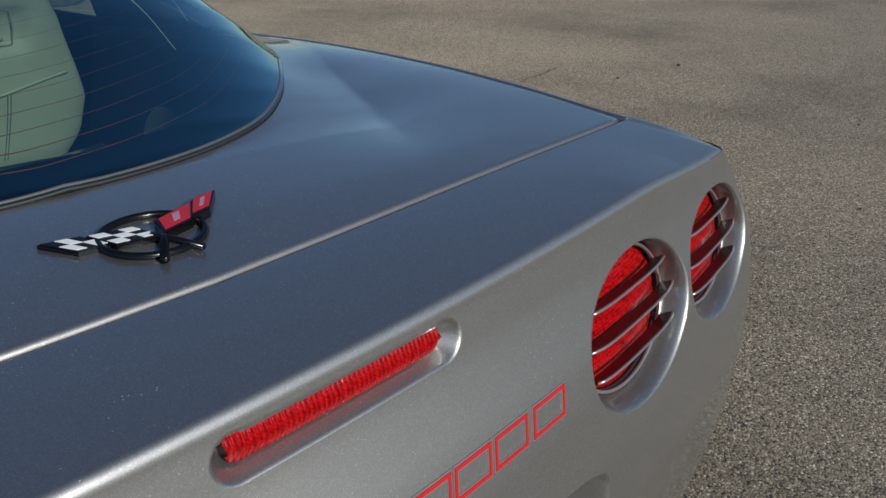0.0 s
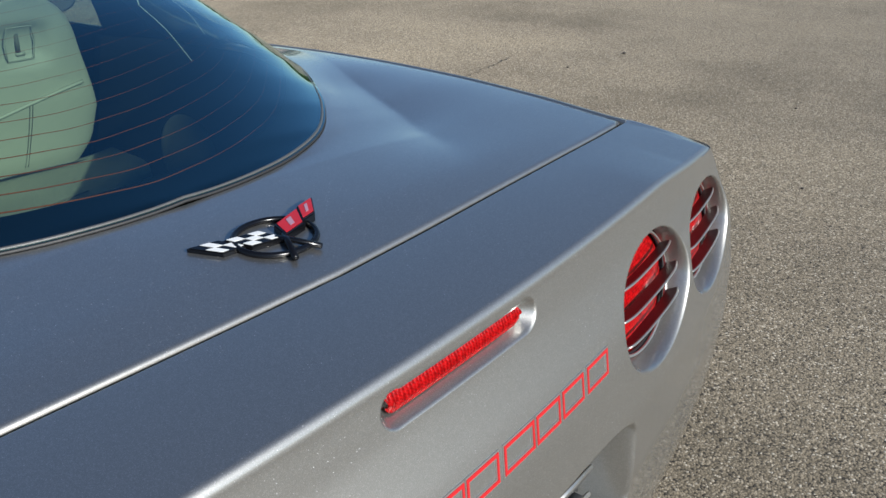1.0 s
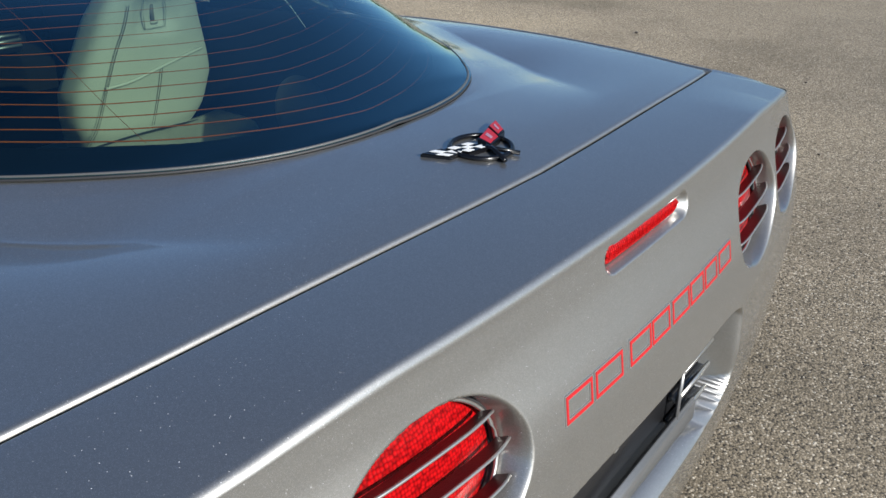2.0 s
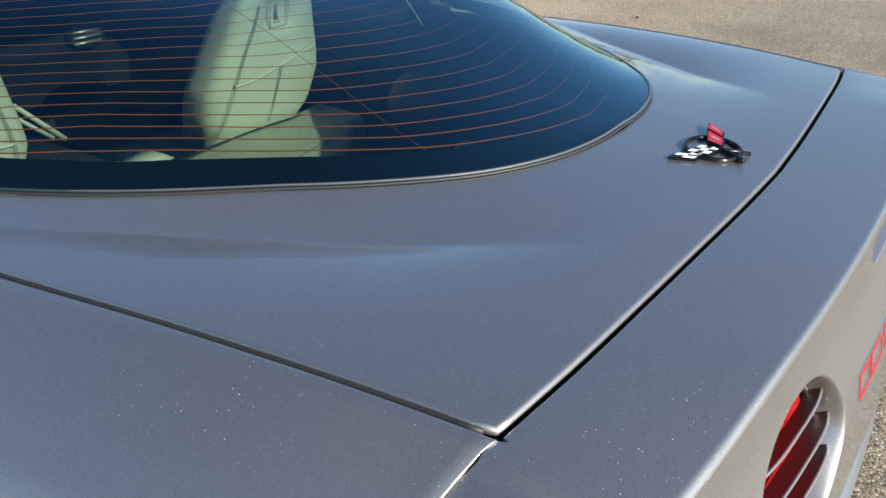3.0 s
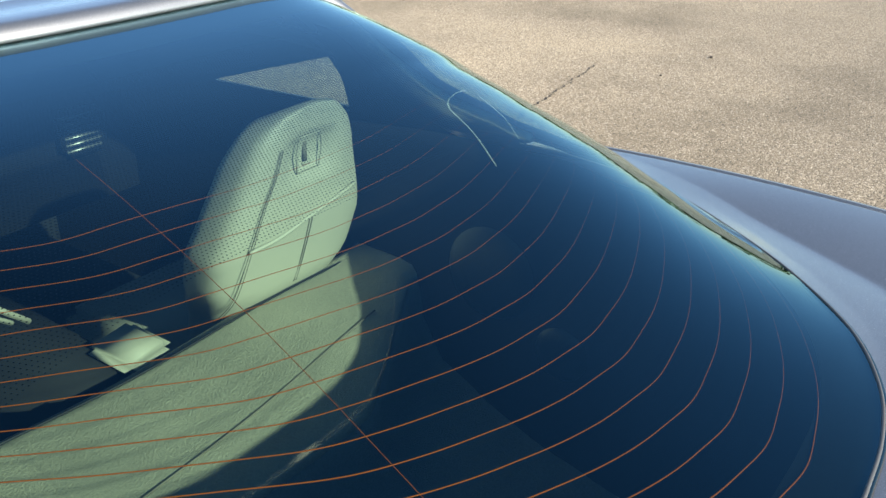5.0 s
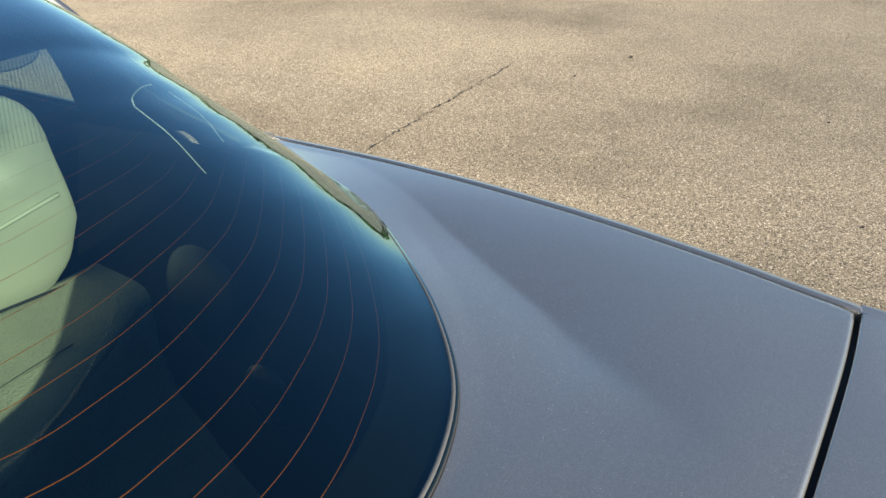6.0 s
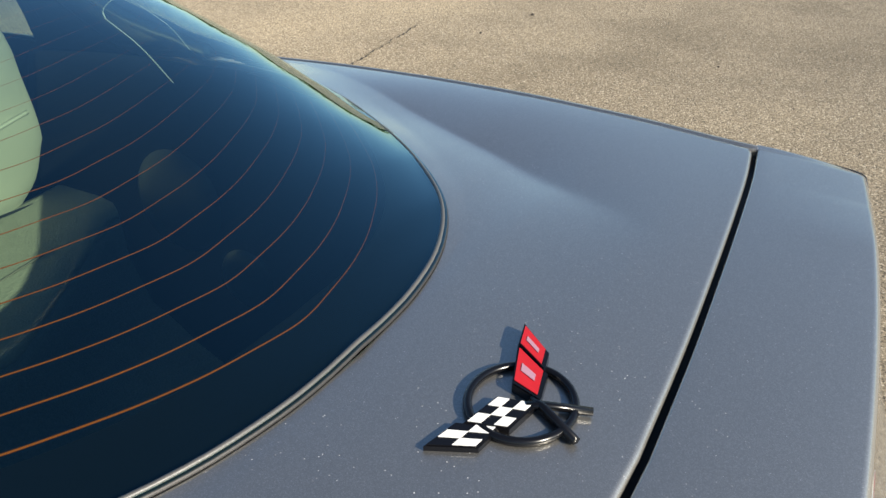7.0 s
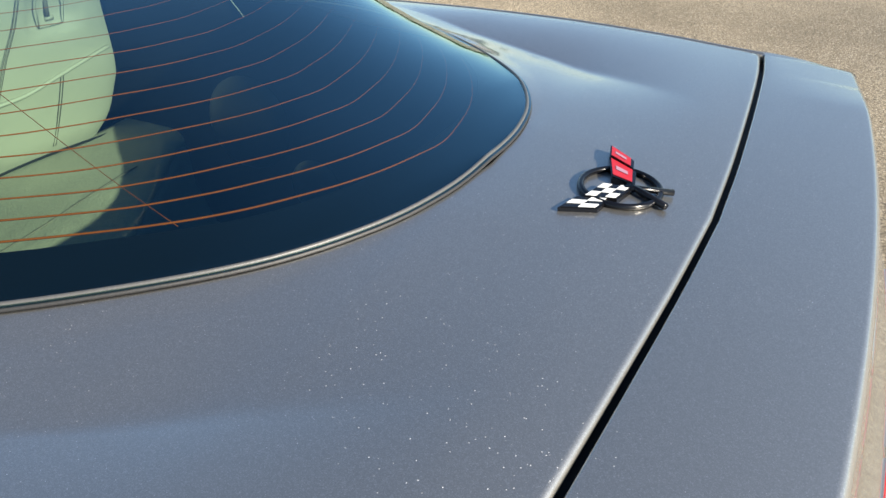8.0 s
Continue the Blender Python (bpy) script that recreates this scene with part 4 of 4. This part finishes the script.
def build_emblem():
    """Crossed flags over a ring, standing on the lid."""
    emblem = new("crossed_flag_emblem")
    emblem.parent = car
    tagged(emblem, "black ringed badge with a red and a chequered flag")

    def up(x, y, h):
        return Vector((x, y, deck_z(x, y) + h))

    ring = [up(0.003 + 0.047 * math.cos(a), 0.302 + 0.0395 * math.sin(a), 0.0028) for a in np.linspace(0, 2 * math.pi, 65)]
    part("ring", tube(ring, 0.0036, 8, cap=False), GLOSS_BLACK, emblem, "black ring")

    def plate(name, pts, base, thick, mat, label="", bevel=0.0008):
        part(name, slab([up(x, y, base + h) for x, y, h in pts], thick, Vector((0, 0.02, 1)), bevel), mat, emblem, label, smooth=False)

    def grid(quad, u, v):
        a, b, c, d = (Vector(p) for p in quad)
        return (a * (1 - u) + b * u) * (1 - v) + (d * (1 - u) + c * u) * v

    def shrink(quad, u0, u1, v0, v1):
        return [grid(quad, *c) for c in ((u0, v0), (u1, v0), (u1, v1), (u0, v1))]

    check_outer = [(-0.0810, 0.3410), (-0.0470, 0.3330), (-0.0350, 0.3030), (-0.0630, 0.3070)]
    check_inner = [(-0.0460, 0.3275), (-0.0050, 0.3190), (0.0045, 0.2895), (-0.0345, 0.2960)]
    red_outer = [(0.0950, 0.3380), (0.0625, 0.3300), (0.0405, 0.2985), (0.0650, 0.3040)]
    red_inner = [(0.0660, 0.3315), (0.0130, 0.3145), (0.0055, 0.2880), (0.0405, 0.2955)]
    for quad, h, rows_n, odd in ((check_outer, 0.0050, 2, 1), (check_inner, 0.0062, 3, 0)):
        plate("flag_plate", [(p[0], p[1], 0.0) for p in quad], 0.0, h, GLOSS_BLACK, "black flag plate", 0.0010)
        for i in range(3):
            for j in range(rows_n):
                if (i + j) % 2 == odd:
                    q = shrink(quad, 0.05 + 0.90 * i / 3, 0.05 + 0.90 * (i + 1) / 3, 0.06 + 0.86 * j / rows_n, 0.06 + 0.86 * (j + 1) / rows_n)
                    plate("white_check", [(p.x, p.y, h) for p in q], 0.0001, 0.0004, WHITE, "white check", 0)
    for quad, h in ((red_outer, 0.0098), (red_inner, 0.0080)):
        plate("flag_plate", [(p[0], p[1], 0.0) for p in quad], 0.0, h, GLOSS_BLACK, "black flag plate", 0.0010)
        plate("red_field", [(p.x, p.y, h) for p in shrink(quad, 0.09, 0.91, 0.06, 0.86)], 0.0001, 0.0005, RED, "red field", 0)
        for u0, u1, v0, v1 in ((0.40, 0.60, 0.22, 0.68),):
            plate("lilac_mark", [(p.x, p.y, h) for p in shrink(quad, u0, u1, v0, v1)], 0.0007, 0.0003, LILAC, "lilac mark", 0)
    part("staff", tube([up(-0.002, 0.297, 0.0045), up(0.006, 0.286, 0.0045), up(0.0200, 0.2515, 0.0045)], 0.0036, 6, squash=0.9), GLOSS_BLACK, emblem, "black staff")
    part("staff", tube([up(0.008, 0.296, 0.0045), up(0.004, 0.286, 0.0045), up(-0.0180, 0.2515, 0.0045)], 0.0040, 6, squash=0.9), GLOSS_BLACK, emblem, "black staff")


# ---- cabin ----
def build_seat(sign):
    seat = new("seat")
    seat.parent = car
    tagged(seat, "beige leather bucket seat lit by the sun")

    def back_at(z):
        return lerp_table(z, [0.40, 0.64, 0.68, 0.82, 0.96, 1.06], [1.66, 1.60, 1.575, 1.535, 1.512, 1.50])

    def half_at(z):
        return lerp_table(z, [0.40, 0.60, 0.70, 0.78, 0.86, 0.92, 0.97, 1.005, 1.03, 1.05, 1.062], [0.126, 0.154, 0.198, 0.208, 0.182, 0.160, 0.144, 0.126, 0.102, 0.070, 0.02])

    cx = 0.419 if sign > 0 else -0.470
    rise = 0.0 if sign > 0 else 0.020
    rows = []
    for z in list(np.linspace(0.42, 0.98, 34)) + list(np.linspace(0.99, 1.06, 14)):
        h, y = half_at(z), back_at(z)
        d = lerp_table(z, [0.4, 0.8, 0.95, 1.03, 1.062], [0.20, 0.16, 0.13, 0.09, 0.02])
        row = []
        for a in np.linspace(0, 2 * math.pi, 57)[:-1]:
            c, s = math.cos(a), math.sin(a)
            n = 2.0 / 3.4
            px = h * abs(c) ** n * (1 if c > 0 else -1)
            py = d * 0.5 * (1 - abs(s) ** n * (1 if s > 0 else -1))
            # the hollow of the head part
            if s > 0:
                hole = math.exp(-((px / 0.058) ** 4) - ((z - 0.957) / 0.042) ** 4)
                py += 0.026 * hole
            row.append(Vector((cx + px, y + py, z + rise)))
        rows.append(row)
    bm = sheet(rows, closed=True)
    bm.faces.new([v for v in bm.verts][-56:])
    back = part("backrest", bm, LEATHER, seat, "beige leather backrest", flip=True)
    # seams and piping over the back
    def on_back(u, z):
        return Vector((cx + u, back_at(z) - 0.0015 + 0.02 * (abs(u) / half_at(z)) ** 5, z + rise))
    m = -sign
    for name, mat, rad, pts in (
        ("seam", STITCH, 0.0008, [(-0.085, 0.99), (-0.10, 0.94), (-0.125, 0.88), (-0.15, 0.80), (-0.17, 0.70), (-0.18, 0.64)]),
        ("seam", STITCH, 0.0008, [(-0.079, 0.99), (-0.094, 0.94), (-0.119, 0.88), (-0.144, 0.80), (-0.164, 0.70), (-0.174, 0.64)]),
        ("piping", LEATHER, 0.0042, [(-0.15, 0.800), (-0.08, 0.806), (0.0, 0.825), (0.09, 0.845), (0.140, 0.853)]),
        ("seam", STITCH, 0.0009, [(0.004, 0.823), (0.002, 0.78), (-0.003, 0.72), (-0.008, 0.67)]),
        ("seam", STITCH, 0.0009, [(0.011, 0.822), (0.009, 0.78), (0.003, 0.72), (-0.001, 0.67)]),
    ):
        line = [on_back(u if sign > 0 else -u * 1.0, z) for u, z in pts]
        part(name, tube(spline(line, 6), rad, 6), mat, back, "dark stitched seam" if mat is STITCH else "raised leather piping")
    part("slot", box((0.009, 0.006, 0.042), on_back(0.0, 0.962) + Vector((0, 0.0245, 0)), 0.001), STITCH, back, "dark slot")
    part("pocket_trim", tube([on_back(u, z) + Vector((0, 0.012, 0)) for u, z in ((-0.030, 0.925), (-0.034, 0.965), (-0.028, 0.998), (0.028, 0.998), (0.034, 0.965), (0.030, 0.925), (-0.030, 0.925))], 0.0016, 6), LEATHER, back, "raised leather rim")
    part("slot_tab", box((0.022, 0.006, 0.010), on_back(0.005, 0.937) + Vector((0, 0.0225, 0)), 0.002), LEATHER, back, "leather tab")
    if sign < 0:
        ring = [on_back(0.012 + 0.015 * math.cos(a), 0.905 + 0.019 * math.sin(a)) - Vector((0, 0.004, 0)) for a in np.linspace(-2.2, 2.6, 15)]
        part("strap_loop", tube(ring, 0.0034, 8), STITCH, back, "dark pull loop")
    cushion = box((0.46, 0.5, 0.2), (cx, 1.93, 0.40), 0.05)
    part("cushion", cushion, LEATHER, seat, "beige seat cushion")
    part("seat_base", box((0.40, 0.5, 0.12), (cx, 1.9, 0.28), 0.01), DARK_TRIM, seat)


def build_cabin():
    # load floor, raised lip behind the seats
    def front_edge(x):
        return 0.55 * max(0.0, min(0.62, abs(x)) - 0.22)

    def slide(x, y):
        # the ledge's front edge bends forward beside the wheel housings
        return y + front_edge(x) * (smooth_step(y, 0.9, 1.215) if y < 1.215 else (1.626 - y) / 0.411)

    def floor_rows(stations):
        return [[Vector((x, slide(x, y), z + 0.006 * math.sin(9 * x + 3 * y) + (0.02 * max(0, abs(x) - 0.5) / 0.2 if z > 0.4 else 0))) for x in np.linspace(-0.74, 0.74, 60)] for y, z in stations]

    well = part("load_floor", sheet(floor_rows(((0.40, 0.40), (0.9, 0.41), (1.08, 0.42), (1.15, 0.45), (1.19, 0.525), (1.205, 0.585), (1.215, 0.605)))), WELL_SHADE_CARPET, car, "load well carpet, darkened for the shade in it")
    solid(well, 0.01)
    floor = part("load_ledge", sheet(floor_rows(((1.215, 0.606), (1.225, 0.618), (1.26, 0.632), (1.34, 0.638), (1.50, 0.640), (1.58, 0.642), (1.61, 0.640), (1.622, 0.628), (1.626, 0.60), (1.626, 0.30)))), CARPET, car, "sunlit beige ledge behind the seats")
    solid(floor, 0.01)
    # black tube stands for the shaded gap between ledge and seats
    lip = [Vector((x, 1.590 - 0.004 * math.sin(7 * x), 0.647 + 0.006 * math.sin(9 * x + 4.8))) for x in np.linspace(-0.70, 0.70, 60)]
    part("gap_shade", tube(lip, 0.0028, 6), BLACK, floor, "black strip painting the shaded gap behind the seats")
    crease = [Vector((x, 1.33 + 0.12 * (x + 0.1), 0.639 + 0.006 * math.sin(9 * x + 4))) for x in np.linspace(-0.3, 0.45, 20)]
    part("carpet_crease", tube(crease, 0.002, 5), STITCH, floor, "dark crease")
    for sign in (-1, 1):
        # wheel housings and side trim
        rows = []
        for t in np.linspace(0, 1, 14):
            z = 0.30 + 0.655 * t
            rows.append([Vector((sign * (lerp_table(t, [0, 0.4, 0.7, 1], [0.60, 0.62, 0.66, 0.70]) - 0.10 * math.exp(-(((y - 0.93) / 0.28) ** 2)) * (1 - t) ** 0.7 + 0.03 * smooth_step(y, 1.0, 1.6)) * min(1.0, 0.55 + y * 0.47), y, min(z, base_z(max(0.432, y)) + 0.012 * smooth_step(y, 1.2, 1.5) - 0.012 - 0.040 * (1 - smooth_step(y, 0.95, 1.15))))) for y in np.linspace(0.40, 1.70, 44)])
        trim = part("side_trim", sheet(rows), DARK_TRIM, car, "dark side wall of the load space")
        solid(trim, 0.008)
        # round loudspeaker covers
        for y, z, r in ((1.02, 0.64, 0.055), (1.22, 0.72, 0.10)):
            bm = bmesh.new()
            prof = [(0.001, 0.012), (0.6, 0.011), (0.9, 0.007), (1.0, 0.0)]
            x0 = sign * (0.535 if y < 1.1 else 0.60)
            sheet([[Vector((x0 - sign * h, y + r * q * math.cos(a), z + r * q * math.sin(a))) for a in np.linspace(0, 2 * math.pi, 33)[:-1]] for q, h in prof], bm, closed=True)
            part("speaker_cover", bm, BLACK, trim, "round dark speaker cover")
        # belt guide: a bright-edged slot panel by the pillar
        for name, belt, rad in (
            ("belt_edge", [(0.580, 1.312, 1.047), (0.617, 1.279, 0.995), (0.655, 1.250, 0.925)], 0.0017),
            ("belt_edge", [(0.615, 1.270, 1.071), (0.645, 1.232, 1.030), (0.660, 1.205, 0.988)], 0.0009),
            ("belt_hook", [(0.580, 1.312, 1.047), (0.583, 1.318, 1.060), (0.592, 1.305, 1.076), (0.602, 1.290, 1.081)], 0.0018),
        ):
            line = spline([(sign * x, y, z) for x, y, z in belt], 5)
            part(name, tube(line, rad, 6, squash=0.6), BELT, trim, "pale edge of the belt slot" if name == "belt_edge" else "grey belt guide")
        # inner door skins
        rows = [[Vector((sign * (0.74 + 0.02 * t), y, 0.21 + 0.71 * t)) for y in np.linspace(1.64, 3.06, 12)] for t in np.linspace(0, 1, 6)]
        part("door_lining", sheet(rows), DARK_TRIM, car, "dark door lining")
    part("belt_tongue", box((0.165, 0.005, 0.011), (-0.076, 1.835, 0.742), 0.002, turn=Matrix.Rotation(radians(44), 4, "Y")), LEATHER, car, "beige seat-belt tongue")
    part("belt_tongue", box((0.130, 0.005, 0.009), (-0.098, 1.835, 0.738), 0.002, turn=Matrix.Rotation(radians(40), 4, "Y")), LEATHER, car, "beige seat-belt tongue")
    part("console", box((0.20, 0.75, 0.30), (0.0, 2.02, 0.46), 0.03), DARK_TRIM, car, "dark centre console")
    part("console_lid", box((0.105, 0.14, 0.028), (0.090, 1.70, 0.624), 0.015, turn=Matrix.Rotation(radians(-8), 4, "Y")), LEATHER, car, "beige console lid")
    dash = []
    for y, z in ((2.50, 0.55), (2.50, 0.76), (2.53, 0.84), (2.60, 0.90), (2.80, 0.92), (3.05, 0.90)):
        dash.append([Vector((x, y + 0.05 * abs(x), z)) for x in np.linspace(-0.74, 0.74, 24)])
    part("dashboard", sheet(dash), DASH, car, "black dashboard")
    vent = new("air_vent")
    vent.parent = car
    tagged(vent, "silver air vent")
    part("surround", box((0.135, 0.02, 0.13), (0.560, 2.505, 0.768), 0.022), BLACK, vent)
    for z in (0.724, 0.742, 0.760, 0.778, 0.796, 0.814):
        part("louvre", box((0.105, 0.012, 0.008), (0.556, 2.493, z), 0.001, turn=Matrix.Rotation(radians(18), 4, "X")), DULL, vent)
    rows = []
    for y in np.linspace(1.67, 2.27, 12):
        rows.append([Vector((x, y, dome_z(x, y) - 0.045 - 0.030 * smooth_step(y, 1.85, 2.35) - 0.035 * smooth_step(abs(x), 0.30, 0.62))) for x in np.linspace(-0.665, 0.665, 40)])
    part("headliner", sheet(rows), HEADLINER, car, "grey headliner", flip=True)


# ---- far tree line, all round the open asphalt ----
def build_trees():
    rnd = random.Random(8)
    bm = bmesh.new()
    for i in range(420):
        a = 2 * math.pi * i / 420
        r = 75 + rnd.uniform(-6, 10)
        h = rnd.uniform(1.6, 3.4)
        x, y = r * math.cos(a), r * math.sin(a)
        for j in range(14):
            c = Vector((x + rnd.uniform(-1.4, 1.4), y + rnd.uniform(-1.4, 1.4), h * (0.06 + 0.88 * j / 14)))
            s = rnd.uniform(0.6, 1.1)
            vs = [bm.verts.new(c + Vector((rnd.uniform(-s, s), rnd.uniform(-s, s), rnd.uniform(-s, s) * 0.8))) for k in range(4)]
            for f in ((0, 1, 2), (0, 2, 3), (0, 3, 1), (1, 3, 2)):
                bm.faces.new([vs[k] for k in f])
    tagged(part("tree_line", bm, LEAVES, None, smooth=False), "distant line of dark green trees round the lot", "trees", kind="stuff")


build_ground()
hatch = build_hatch()
build_glass(hatch)
build_bumper()
for lamp in LAMPS:
    for side_sign in (-1, 1):
        build_tail_lamp(*lamp, side_sign)
build_brake_light()
build_badge_bars()
build_plate_holder()
for side_sign in (-1, 1):
    build_quarter(side_sign)
    for wheel_y in (0.93, 3.585):
        build_wheel(side_sign * 0.79, wheel_y, side_sign)
    build_seat(side_sign)
    build_door_mirror(side_sign)
build_roof()
build_front()
build_emblem()
build_cabin()
build_trees()
for sx, sy, ss, seed in ((5.60, 2.49, 0.014, 1), (4.89, 2.58, 0.010, 2), (4.82, 0.99, 0.008, 3), (3.4, 0.55, 0.007, 4)):
    build_stone(sx, sy, ss, seed)
